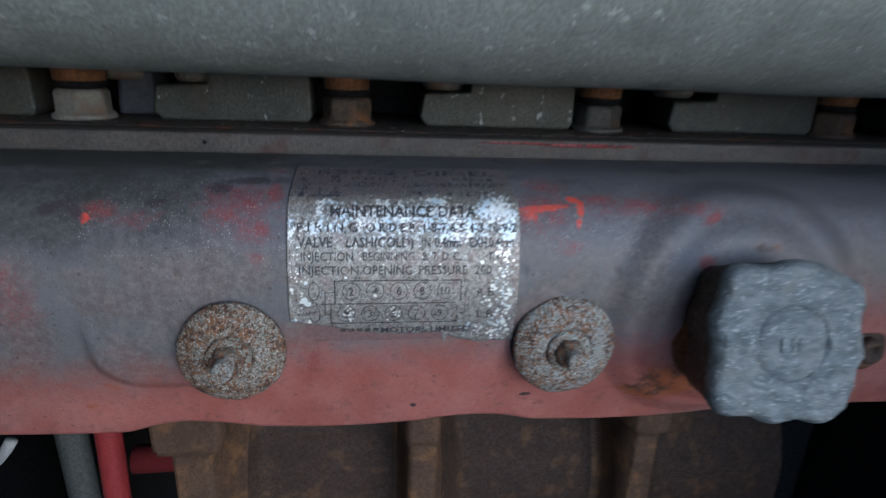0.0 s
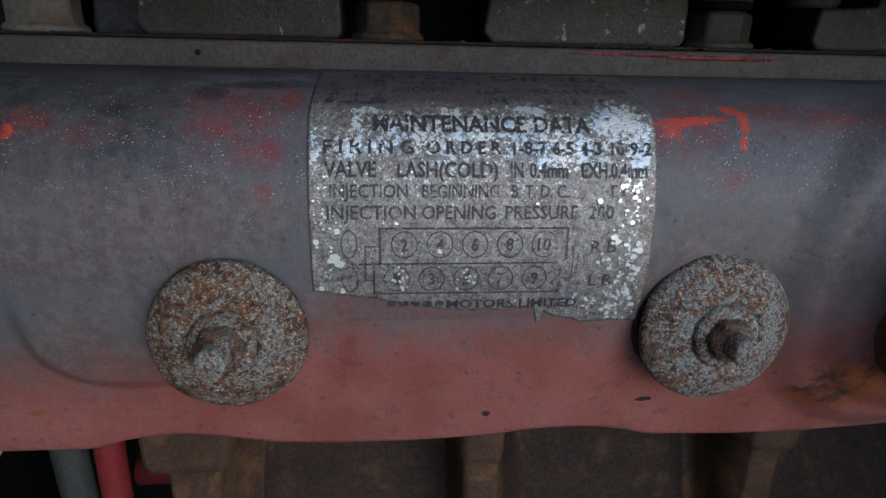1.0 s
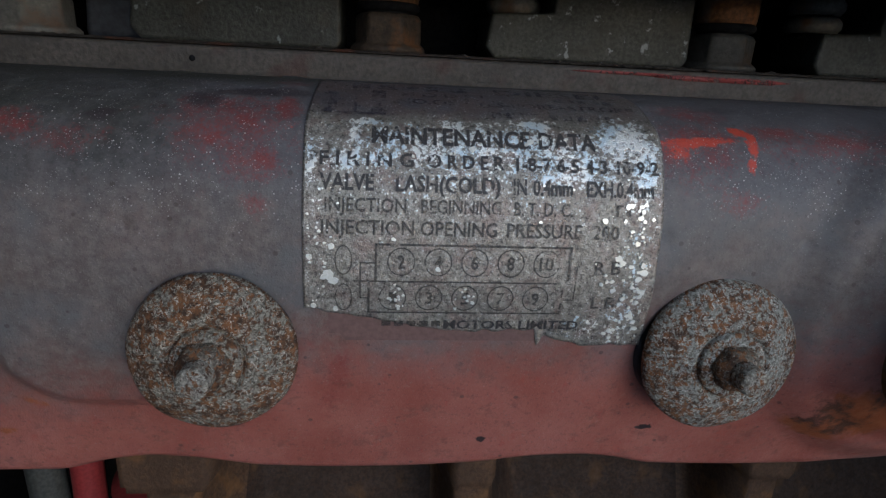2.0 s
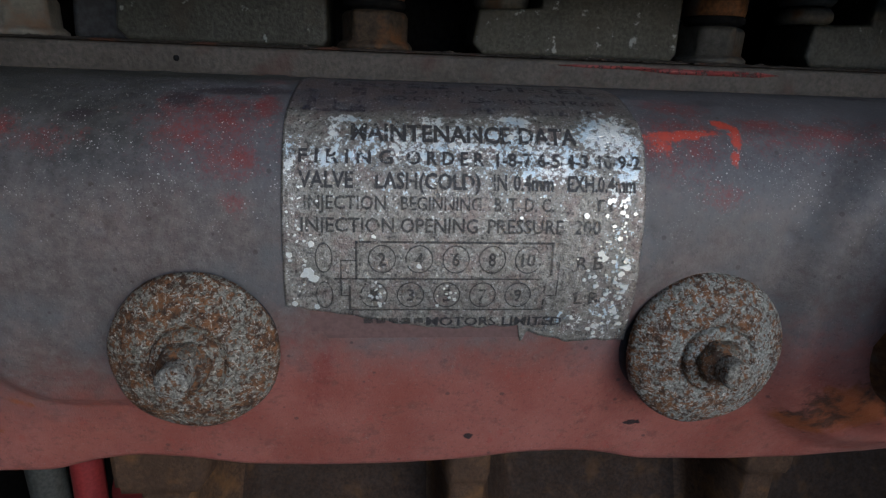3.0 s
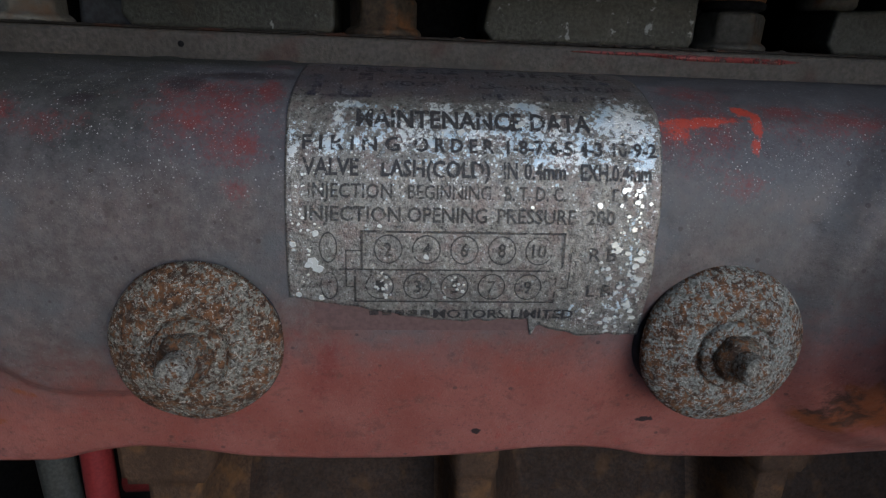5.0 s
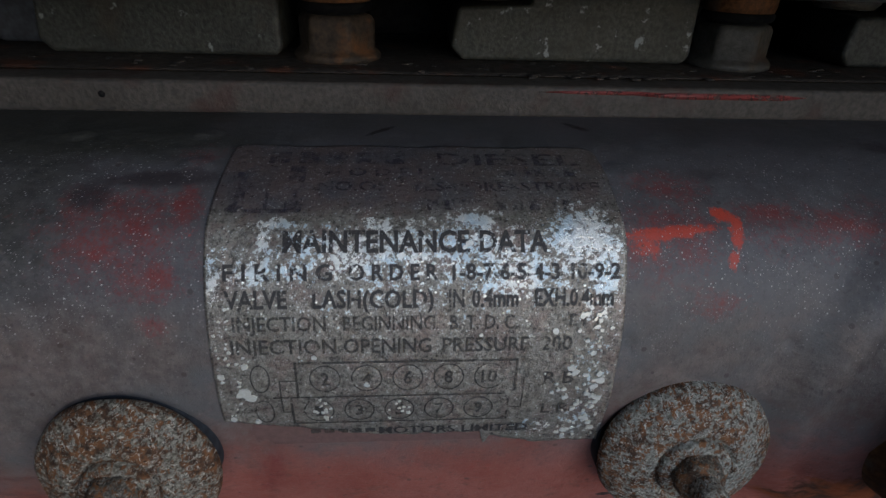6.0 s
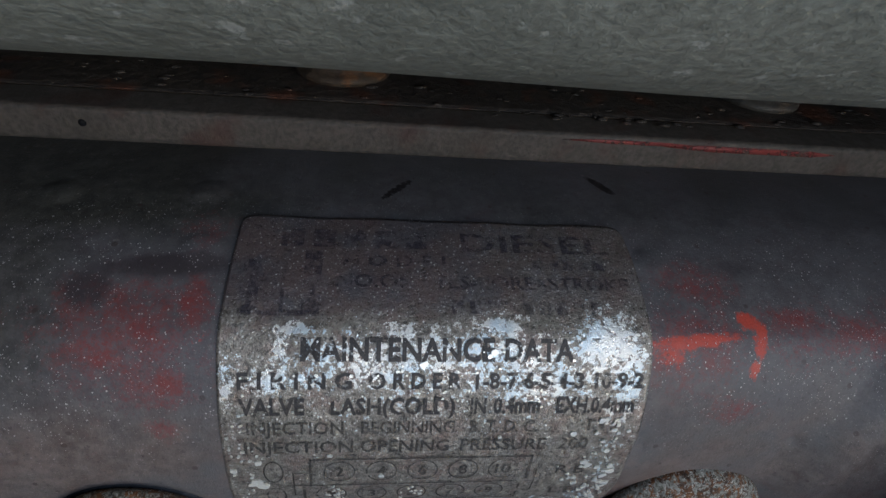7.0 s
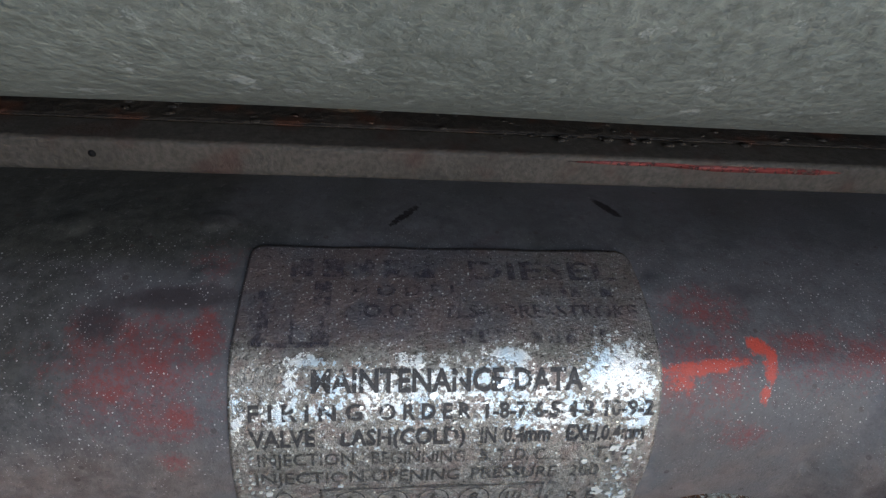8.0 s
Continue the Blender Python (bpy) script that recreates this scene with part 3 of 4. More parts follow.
def plate_sheet():
    """Thin sheet bent over the manifold's shoulder, its lower edge torn."""
    tx, ts = np.array(TORN).T
    order = np.argsort(tx)
    xs = np.linspace(-0.0500, 0.0735, 150)
    rng = np.random.default_rng(4)
    ragged = np.convolve(rng.normal(0, 0.0006, 156), np.ones(4) / 4, mode="valid")[:150]
    low = np.interp(xs, tx[order], ts[order]) + ragged
    low = np.where((xs > 0.0328) & (xs < 0.0352), low + 0.0012, low)
    side = np.minimum(xs + 0.0500, 0.0735 - xs)
    top = 0.0447 + np.where(side < 0.004, 0.004 - np.sqrt(np.maximum(0.004 ** 2 - (0.004 - side) ** 2, 0)), 0)
    k = np.linspace(0, 1, 110)
    X = np.repeat(xs[:, None], len(k), 1)
    Sg = top[:, None] + k * (low - top)[:, None]
    # the sheet narrows a little towards the top
    X = 0.011 + (X - 0.011) * (1 - 0.02 * smooth_step(0.09, 0.045, Sg))
    lift = 0.0007 + 0.00025 * np.sin(X * 190) * np.sin(Sg * 230)
    y, z, ny, nz = on_curve(Sg)
    outer = np.stack([X, y + ny * lift, z + nz * lift], -1)
    inner = np.stack([X, y + ny * 0.0001, z + nz * 0.0001], -1)
    a, b = X.shape
    idx = np.arange(a * b).reshape(a, b)
    quads = np.stack([idx[:-1, :-1], idx[:-1, 1:], idx[1:, 1:], idx[1:, :-1]], -1).reshape(-1, 4)
    faces = quads.tolist() + (quads[:, ::-1] + a * b).tolist()
    rim = np.concatenate([idx[:-1, 0], idx[-1, :-1], idx[1:, -1][::-1], idx[0, 1:][::-1]]).tolist()
    faces += [[p, q, q + a * b, p + a * b] for p, q in zip(rim, rim[1:] + rim[:1])]
    me = bpy.data.meshes.new("data_plate")
    me.from_pydata(np.concatenate([outer.reshape(-1, 3), inner.reshape(-1, 3)]).tolist(), [], faces)
    for p in me.polygons:
        p.use_smooth = True
    x, s = X.ravel(), Sg.ravel()
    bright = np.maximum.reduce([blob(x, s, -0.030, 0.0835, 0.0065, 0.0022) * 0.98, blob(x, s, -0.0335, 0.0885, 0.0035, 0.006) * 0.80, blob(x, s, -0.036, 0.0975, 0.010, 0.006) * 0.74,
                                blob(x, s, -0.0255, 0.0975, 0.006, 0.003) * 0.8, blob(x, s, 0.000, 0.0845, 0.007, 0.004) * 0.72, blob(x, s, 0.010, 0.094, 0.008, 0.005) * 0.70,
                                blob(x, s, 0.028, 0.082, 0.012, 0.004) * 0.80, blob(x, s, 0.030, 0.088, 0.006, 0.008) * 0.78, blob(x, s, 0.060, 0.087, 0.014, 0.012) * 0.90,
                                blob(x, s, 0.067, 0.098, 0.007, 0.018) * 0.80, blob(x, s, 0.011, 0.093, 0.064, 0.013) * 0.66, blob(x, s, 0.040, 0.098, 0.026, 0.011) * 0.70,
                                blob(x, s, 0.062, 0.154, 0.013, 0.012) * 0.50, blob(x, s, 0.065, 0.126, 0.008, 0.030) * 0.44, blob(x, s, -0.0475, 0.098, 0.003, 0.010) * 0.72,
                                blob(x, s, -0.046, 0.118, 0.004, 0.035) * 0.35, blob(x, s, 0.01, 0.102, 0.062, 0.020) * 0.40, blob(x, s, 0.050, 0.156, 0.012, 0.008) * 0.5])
    # one blotch, and a darker purplish tone over the plate's upper part
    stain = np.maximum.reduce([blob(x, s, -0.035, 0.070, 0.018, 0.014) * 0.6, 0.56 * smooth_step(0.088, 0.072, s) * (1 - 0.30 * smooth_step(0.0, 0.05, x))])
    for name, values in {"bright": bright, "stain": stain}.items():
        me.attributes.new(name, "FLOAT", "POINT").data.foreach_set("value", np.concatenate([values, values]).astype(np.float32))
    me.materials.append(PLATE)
    me.update()
    return tagged(new("data_plate", me), "weathered aluminium maintenance data plate with a torn lower edge", "data plate")


plate = plate_sheet()
LIFT = 0.00105


def wrapped(bm, cut=0.0012):
    """Bends a flat drawing (x across, y = distance s) on to the plate."""
    ys = [v.co.y for v in bm.verts]
    y = min(ys) + cut
    while y < max(ys):
        bmesh.ops.bisect_plane(bm, geom=list(bm.verts) + list(bm.edges) + list(bm.faces), plane_co=(0, y, 0), plane_no=(0, 1, 0), dist=1e-7)
        y += cut
    for v in bm.verts:
        v.co = plate_point(v.co.x, v.co.y, LIFT + v.co.z)
    return bm


def flat_text(words, x0, x1, s_base, height, weight):
    """Letters between x0 and x1, standing on s_base, as a flat mesh."""
    cu = bpy.data.curves.new("text", "FONT")
    cu.body, cu.size, cu.resolution_u = words, 1.0, 2
    cu.offset = weight
    ob = bpy.data.objects.new("text", cu)
    scene.collection.objects.link(ob)
    dg = bpy.context.evaluated_depsgraph_get()
    me = bpy.data.meshes.new_from_object(ob.evaluated_get(dg))
    bpy.data.objects.remove(ob)
    bpy.data.curves.remove(cu)
    bm = bmesh.new()
    bm.from_mesh(me)
    bpy.data.meshes.remove(me)
    xs, ys = [v.co.x for v in bm.verts], [v.co.y for v in bm.verts]
    fx, fy = (x1 - x0) / (max(xs) - min(xs)), height / 0.70
    left = min(xs)
    for v in bm.verts:
        v.co = Vector((x0 + (v.co.x - left) * fx, s_base - v.co.y * fy, 0))
    return bm


def lettering(words, x0, x1, s_base, height, ink=INK, weight=0.018):
    return part("lettering", wrapped(flat_text(words, x0, x1, s_base, height, weight)), ink, plate, smooth=False)


def bar(bm, x0, s0, x1, s1):
    bm.faces.new([bm.verts.new((x, s, 0)) for x, s in ((x0, s0), (x1, s0), (x1, s1), (x0, s1))])


def bars(rects, ink=INK, name="printed_bar"):
    bm = bmesh.new()
    for r in rects:
        bar(bm, *r)
    return part(name, wrapped(bm), ink, plate, smooth=False)


def ring(cx, cs, rx, rs, width, bm, n=28):
    o = [bm.verts.new((cx + rx * math.cos(2 * math.pi * i / n), cs + rs * math.sin(2 * math.pi * i / n), 0)) for i in range(n)]
    q = [bm.verts.new((cx + (rx - width) * math.cos(2 * math.pi * i / n), cs + (rs - width) * math.sin(2 * math.pi * i / n), 0)) for i in range(n)]
    for i in range(n):
        j = (i + 1) % n
        bm.faces.new((o[i], o[j], q[j], q[i]))


# heading: a mark and a maker's word as plain bars, then what can be read
bars([(-0.0455, 0.0625, -0.0405, 0.0795), (-0.0285, 0.0590, -0.0235, 0.0795), (-0.0455, 0.0785, -0.0235, 0.0800), (-0.0345, 0.066, -0.0335, 0.079)], HEAD_INK, "printed_emblem")
for x in (-0.036, -0.0268, -0.0176, -0.0084, 0.0008):
    bars([(x, 0.0505, x + 0.0065, 0.0575)], HEAD_INK)
lettering("DIESEL", 0.0180, 0.0652, 0.0577, 0.0072, HEAD_TEXT)
lettering("M O D E L", -0.0182, 0.0150, 0.0640, 0.0040, HEAD_TEXT)
for i in range(5):
    bars([(0.0395 + 0.0048 * i, 0.0603, 0.0430 + 0.0048 * i, 0.0640)], HEAD_INK)
lettering("NO.OF CYLS-BORE\u00d7STROKE", -0.0195, 0.0690, 0.0710, 0.0042, HEAD_TEXT)
for i in range(9):
    bars([(0.0140 + 0.0052 * i, 0.0748, 0.0172 + 0.0052 * i, 0.0788)], HEAD_INK)
WORDS = [
    (0.0918, 0.0062, INK, (("MAINTENANCE", -0.0280, 0.0262), ("DATA", 0.0292, 0.0496))),
    (0.0998, 0.0046, INK, (("F I R I N G", -0.0447, -0.0138), ("O R D E R", -0.0092, 0.0170), ("1-8-7-6-5-4-3-10-9-2", 0.0210, 0.0716))),
    (0.1078, 0.0052, INK, (("VALVE", -0.0446, -0.0268), ("LASH(COLD)", -0.0196, 0.0156), ("IN", 0.0200, 0.0246), ("0.4mm", 0.0268, 0.0408), ("EXH.0.4mm", 0.0458, 0.0697))),
    (0.1148, 0.0045, FAINT_INK, (("INJECTION", -0.0428, -0.0160), ("BEGINNING", -0.0110, 0.0160), ("B. T. D. C.", 0.0205, 0.0410))),
    (0.1223, 0.0048, FAINT_INK, (("INJECTION", -0.0439, -0.0132), ("OPENING", -0.0111, 0.0150), ("PRESSURE", 0.0184, 0.0448), ("200", 0.0486, 0.0582)))]
for base, height, ink, row in WORDS:
    for word, x0, x1 in row:
        lettering(word, x0, x1, base, height, ink, 0.026 if ink is INK else 0.016)
for i in range(3):
    bars([(0.0566 + 0.0042 * i, 0.1104, 0.0574 + 0.0042 * i, 0.1144), (0.0574 + 0.0042 * i, 0.1104, 0.0588 + 0.0042 * i, 0.1111)], FAINT_INK)
lettering("R B", 0.0506, 0.0600, 0.1348, 0.0046, FAINT_INK)
lettering("L B", 0.0512, 0.0600, 0.1481, 0.0046, FAINT_INK)
for i in range(5):
    bars([(-0.0235 + 0.0044 * i, 0.1540, -0.0203 + 0.0044 * i, 0.1562)], FAINT_INK)
lettering("MOTORS LIMITED", -0.0015, 0.0480, 0.1572, 0.0036)

W = 0.0008
bars([(-0.0262, 0.1252, 0.0418, 0.1252 + W), (-0.0262, 0.1252, -0.0262 + W, 0.1388), (0.0412, 0.1252, 0.0412 + W, 0.1372),
      (-0.0335, 0.1382, 0.0440, 0.1388), (-0.0285, 0.1388, -0.0285 + W, 0.1505), (-0.0285, 0.1502, 0.0400, 0.1508), (0.0396, 0.1400, 0.0402, 0.1508),
      (-0.0312, 0.1318, -0.0258, 0.1323), (-0.0312, 0.1318, -0.0307, 0.1384), (-0.0312, 0.1388, -0.0307, 0.1450), (-0.0312, 0.1446, -0.0285, 0.1450),
      (0.0440, 0.1320, 0.0445, 0.1450), (0.0402, 0.1446, 0.0440, 0.1450)], FAINT_INK, "printed_diagram")
bm = bmesh.new()
for cs in (0.1312, 0.1446):
    ring(-0.0366, cs, 0.0030, 0.0052, 0.0005, bm)
part("printed_oval", wrapped(bm), FAINT_INK, plate, smooth=False)
for numbers, cs, start in ((("2", "4", "6", "8", "10"), 0.1315, -0.0172), (("1", "3", "5", "7", "9"), 0.1446, -0.0199)):
    for i, word in enumerate(numbers):
        cx = start + 0.0126 * i
        bm = bmesh.new()
        ring(cx, cs, 0.0048, 0.0050, 0.0005, bm)
        part("printed_circle", wrapped(bm), FAINT_INK, plate, smooth=False)
        wide = 0.0050 if len(word) > 1 else 0.0026
        lettering(word, cx - wide / 2, cx + wide / 2, cs + 0.0023, 0.0046, FAINT_INK)


def flakes():
    """Scraps of cream paint stuck to the plate, denser at its sides."""
    rng = random.Random(11)
    bm = bmesh.new()
    spots = [(-0.0416, 0.1367, 0.0024), (-0.0400, 0.1385, 0.0016), (-0.0432, 0.1372, 0.0013), (-0.0407, 0.1267, 0.0013), (0.0590, 0.1288, 0.0014), (0.0606, 0.1305, 0.0012),
             (0.0682, 0.1317, 0.0011), (0.0686, 0.1340, 0.0014), (-0.0046, 0.1340, 0.0010), (-0.0199, 0.1238, 0.0008), (0.0655, 0.1146, 0.0012), (0.0662, 0.1125, 0.0008),
             (0.0536, 0.1387, 0.0008), (0.0574, 0.1375, 0.0009), (-0.0478, 0.1302, 0.0011), (-0.0470, 0.1480, 0.0011), (-0.0395, 0.1493, 0.0011), (0.0082, 0.1463, 0.0008),
             (0.0670, 0.1365, 0.0013), (0.0680, 0.1410, 0.0010), (0.0260, 0.0895, 0.0014), (0.0248, 0.0905, 0.0010), (0.0060, 0.0930, 0.0013), (0.0300, 0.1170, 0.0007)]
    spots += [(rng.gauss(0.0645, 0.005), rng.uniform(0.110, 0.163), rng.choice((0.0004, 0.0006, 0.0008, 0.0011))) for _ in range(95)]
    spots += [(rng.gauss(-0.0455, 0.003), rng.uniform(0.100, 0.147), rng.uniform(0.0002, 0.0006)) for _ in range(40)]
    spots += [(rng.gauss(c, 0.0022), rng.gauss(0.1446, 0.0022), rng.uniform(0.0003, 0.0007)) for c in (-0.0199, 0.0052, -0.0199) for _ in range(8)]
    spots += [(rng.uniform(-0.045, 0.068), rng.gauss(0.097, 0.008), rng.uniform(0.0002, 0.0006)) for _ in range(60)]
    for x, s, r in spots:
        if not (-0.0485 < x < 0.0715) or s > 0.149 + max(0, x + 0.05) * 0.12:
            continue
        n = rng.randint(7, 11)
        turn = rng.random() * 6
        pts = []
        for i in range(n):
            a = turn + 2 * math.pi * i / n
            q = r * rng.uniform(0.6, 1.25)
            pts.append((x + q * math.cos(a), s + 0.85 * q * math.sin(a)))
        top = [bm.verts.new(plate_point(px, ps, 0.00125)) for px, ps in pts]
        low = [bm.verts.new(plate_point(px, ps, 0.0007)) for px, ps in pts]
        bm.faces.new(top)
        for i in range(n):
            j = (i + 1) % n
            bm.faces.new((top[i], low[i], low[j], top[j]))
    bmesh.ops.recalc_face_normals(bm, faces=bm.faces)
    return tagged(part("flaking_paint", bm, CREAM, plate, "cream paint flakes", smooth=False), kind="stuff")


flakes()

# what the torn strip left behind
bm = bmesh.new()
grid = [[bm.verts.new(plate_point(-0.042 + 0.076 * i / 40, 0.1500 + (0.0132 - 0.003 * (i < 3)) * j / 8, 0.00022)) for j in range(9)] for i in range(41)]
for i in range(40):
    for j in range(8):
        bm.faces.new((grid[i][j], grid[i][j + 1], grid[i + 1][j + 1], grid[i + 1][j]))
bmesh.ops.recalc_face_normals(bm, faces=bm.faces)
part("glue_residue", bm, GLUE, plate, "brownish red glue left under the tear")


# ---- bolts with domed washers ----
def mounting_bolt(x, z, radius, seed, coat=ZINC, y=0.2965):
    ob = empty("mounting_bolt", pose(x, y, z, 0, 0, 0) @ pose(0, 0, 0, 90 - 3, 0, 0), "rusted zinc bolt with a wide domed washer on the manifold", "bolt",
               "bolts along the manifold")
    rng = np.random.default_rng(seed)
    ph = rng.uniform(0, 6, 4)

    def rough(a, r, h):
        return 1 + 0.006 * math.sin(3 * a + ph[0]) + 0.005 * math.sin(7 * a + ph[1]), 0.0002 * math.sin(5 * a + ph[2])
    R = radius
    # height runs along +z of the bolt, out of the casting
    part("washer", lathe([(0.016, 0.004), (R - 0.006, 0.0045), (R - 0.002, 0.0058), (R, 0.0082), (R - 0.0007, 0.0105), (R - 0.0022, 0.0122), (R - 0.005, 0.0136),
                          (R * 0.72, 0.0158), (R * 0.52, 0.0176), (R * 0.47, 0.0176), (R * 0.44, 0.0160), (0.004, 0.0158)], 72, rough), coat, ob)
    part("seal", lathe([(R - 0.0012, -0.008), (R - 0.0010, 0.0030), (R - 0.0020, 0.0056), (R - 0.0065, 0.0060), (0.012, 0.0060)], 56, None, None, Matrix.Translation((-0.0010, 0.0006, 0))), RUBBER, ob, "dark rubber seal behind the washer")
    part("nut", lathe([(R * 0.415, 0.0150), (R * 0.41, 0.0178), (R * 0.385, 0.0187), (R * 0.25, 0.0189), (0.003, 0.0189)], 48, rough), coat, ob)

    def six(a, r, h):
        return 1 + 0.05 * math.cos(6 * a + ph[3]), 0.0
    part("stud", lathe([(0.0084, 0.0180), (0.0082, 0.0222), (0.0072, 0.0238), (0.0055, 0.0246), (0.003, 0.0246)], 36, six), STUD_BASE, ob, "dark rusty stud")
    part("stud_end", lathe([(0.0052, 0.0240), (0.0052, 0.0300), (0.0050, 0.0314), (0.0042, 0.0322), (0.0022, 0.0325), (0, 0.0325)], 32, rough), ZINC_STUD, ob, "pale grainy bolt end")
    return ob


mounting_bolt(-0.0796, 1.1472, 0.0281, 1, ZINC, 0.2950)
mounting_bolt(0.1031, 1.1447, 0.0302, 2, ZINC_PALE, 0.2985)


def end_plug(x, z):
    ob = empty("end_plug", pose(x, 0.2975, z, 87, 0, 0), "small dark rusty plug screwed into the manifold", "plug")
    part("seat", lathe([(0.0, -0.004), (0.0155, -0.004), (0.0150, 0.0018), (0.0125, 0.0024), (0, 0.0024)], 36), BOLT_DARK, ob, "rust-stained seat")
    part("head", lathe([(0.0, 0.0020), (0.0085, 0.0020), (0.0085, 0.0075), (0.0074, 0.0090), (0.0040, 0.0090), (0.0036, 0.0060), (0, 0.0060)], 30), BOLT_DARK, ob)
    return ob


end_plug(0.305, 1.134)


# ---- filler cap ----
def filler_cap():
    m = Matrix.Translation((CAP[0] + 0.004, 0.291, 1.156)) @ pose(0, 0, 0, 90 - 15, 0, 0)
    ob = empty("filler_cap", m, "white corroded filler cap with a lobed grip on the manifold", "cap")

    def lobes(a, r, h):
        k = smooth_step(0.012, 0.03, r)
        return 1 + k * (-0.085 * math.cos(4 * a + 0.25) + 0.035 * math.cos(8 * a + 1.2) + 0.018 * math.sin(5 * a + 1) + 0.016 * math.sin(11 * a + 2)), 0.0006 * math.sin(6 * a + 90 * r)
    part("neck", lathe([(0.040, -0.012), (0.040, 0.006), (0.036, 0.010), (0.036, 0.022)], 56), RUSTY, ob, "rusty filler neck")
    part("grip", lathe([(0.020, 0.014), (0.037, 0.0145), (0.0400, 0.018), (0.0415, 0.030), (0.0440, 0.0415), (0.0448, 0.0435)], 120, lobes), GREASY, ob, "greasy dark side of the cap")
    def crust(bm, amount):
        for v in bm.verts:
            v.co += amount * Vector((0.5 * noise.noise(v.co * 210), 0.4 * noise.noise(v.co * 190 + Vector((5, 0, 0))), noise.noise(v.co * 150) + 0.6 * noise.noise(v.co * 420)))
        return bm
    rim = [(0.0448, 0.0435), (0.0450, 0.0452), (0.0447, 0.0470), (0.0438, 0.0495), (0.0424, 0.0513), (0.0404, 0.0524)]
    flat = [(0.0390 - 0.0014 * i, 0.0527 + 0.0003 * math.sin(i)) for i in range(13)]
    part("face", crust(lathe(rim + flat + [(0.0208, 0.0522), (0.0200, 0.0512), (0.0188, 0.0505)], 150, lobes), 0.0011), ZINC_WHITE, ob)
    part("centre_disc", crust(lathe([(0.0200, 0.0500), (0.0186, 0.0512), (0.0165, 0.0524), (0.013, 0.0529), (0.010, 0.0530), (0.007, 0.0530), (0.004, 0.0531), (0, 0.0531)], 64), 0.0009), ZINC_WHITE, ob)
    # a worn raised word on the disc, too corroded to read
    for x, w in ((-0.0062, 0.0030), (-0.0012, 0.0016), (0.0036, 0.0030)):
        part("raised_bar", prism([(x - w / 2, -0.0036), (x + w / 2, -0.0036), (x + w / 2, 0.0036), (x - w / 2, 0.0036)], 0, 0.0012, 0.0005, 2), ZINC_WHITE, ob).matrix_local = Matrix.Translation((0, 0, 0.0527)) @ pose(0, 0, 0, 90, 0, 0)
    return ob


filler_cap()

# ---- ledge of the cylinder head behind the manifold ----
bm = prism([(-0.333, 1.2335), (0.518, 1.2335), (0.518, 1.2470), (-0.333, 1.2470)], 0.3885, 0.80, 0.0022, 3)
ledge = tagged(link("head_ledge", bm, LEDGE), "greasy red-brown ledge of the cylinder head behind the manifold", "engine part")
bm = prism([(-0.332, 1.2471), (0.515, 1.2471), (0.515, 1.2488), (-0.332, 1.2488)], 0.4035, 0.5, 0.0015, 2)
gasket = tagged(link("gasket", bm, SLUDGE), "dark rusty gasket strip on the head ledge", "gasket")


def grime_crust():
    """Lumps of oily dirt along the gasket's front."""
    rng = random.Random(5)
    bm = bmesh.new()
    for i in range(150):
        x = rng.gauss(0.075, 0.030) if i < 80 else rng.uniform(-0.25, 0.30)
        r = rng.uniform(0.0005, 0.0017)
        fresh = bmesh.ops.create_icosphere(bm, subdivisions=1, radius=r)["verts"]
        at = Vector((x, rng.uniform(0.398, 0.424) if i < 80 else rng.uniform(0.404, 0.430), 1.2488 if i >= 80 else 1.2482))
        for v in fresh:
            v.co = at + Vector((v.co.x * 1.8, v.co.y * 1.2, v.co.z * 0.5)) * (1 + 0.7 * noise.noise(v.co * 900 + at * 200))
    return tagged(part("grime_crust", bm, SLUDGE, gasket, "black oily crumbs"), kind="stuff")


grime_crust()


# black filler block, stands for the shade in the gaps behind the springs
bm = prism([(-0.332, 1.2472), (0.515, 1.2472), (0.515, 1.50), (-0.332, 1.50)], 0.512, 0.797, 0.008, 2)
tagged(link("shade_backing", bm, DARK), "black block added for the shade behind the springs", "engine part")


for x0, x1, z0, z1 in ((0.062, 0.118, 1.2440, 1.2454), (0.104, 0.178, 1.2426, 1.2450)):
    part("paint_streak", prism([(x0, (z0 + z1) / 2), (x0 + 0.02, z0), (x1 - 0.01, z0), (x1, (z0 + z1) / 2), (x1 - 0.012, z1), (x0 + 0.015, z1)], 0.38815, 0.3889, 0), STREAK, ledge, "bright red paint streak")
part("dark_spot", lathe([(0.0, 0.0), (0.0015, 0.0), (0.0012, 0.0006), (0, 0.0008)], 12, None, None, Matrix.Translation((-0.111, 0.3887, 1.2412)) @ pose(0, 0, 0, 90, 0, 0)), DARK, ledge, "dark pit")


# ---- clamp blocks, bolts and springs under the pipe ----
def clamp_block(x0, x1, metal):
    z = 1.2489
    bm = prism([(x0 + 0.005, z), (x1 - 0.003, z), (x1, z + 0.004), (x1 - 0.001, 1.312), (x0 + 0.038, 1.312), (x0 + 0.0365, 1.2735), (x0 + 0.002, 1.2720), (x0, z + 0.006)], 0.432, 0.476, 0.0024, 3)
    for v in bm.verts:
        v.co += 0.0009 * Vector((noise.noise(v.co * 60), noise.noise(v.co * 60 + Vector((3, 0, 0))), 0))
    ob = link("clamp_block", bm, metal)
    return tagged(ob, "grey cast aluminium block with a notch, paint flecked", "engine block", "blocks under the pipe")


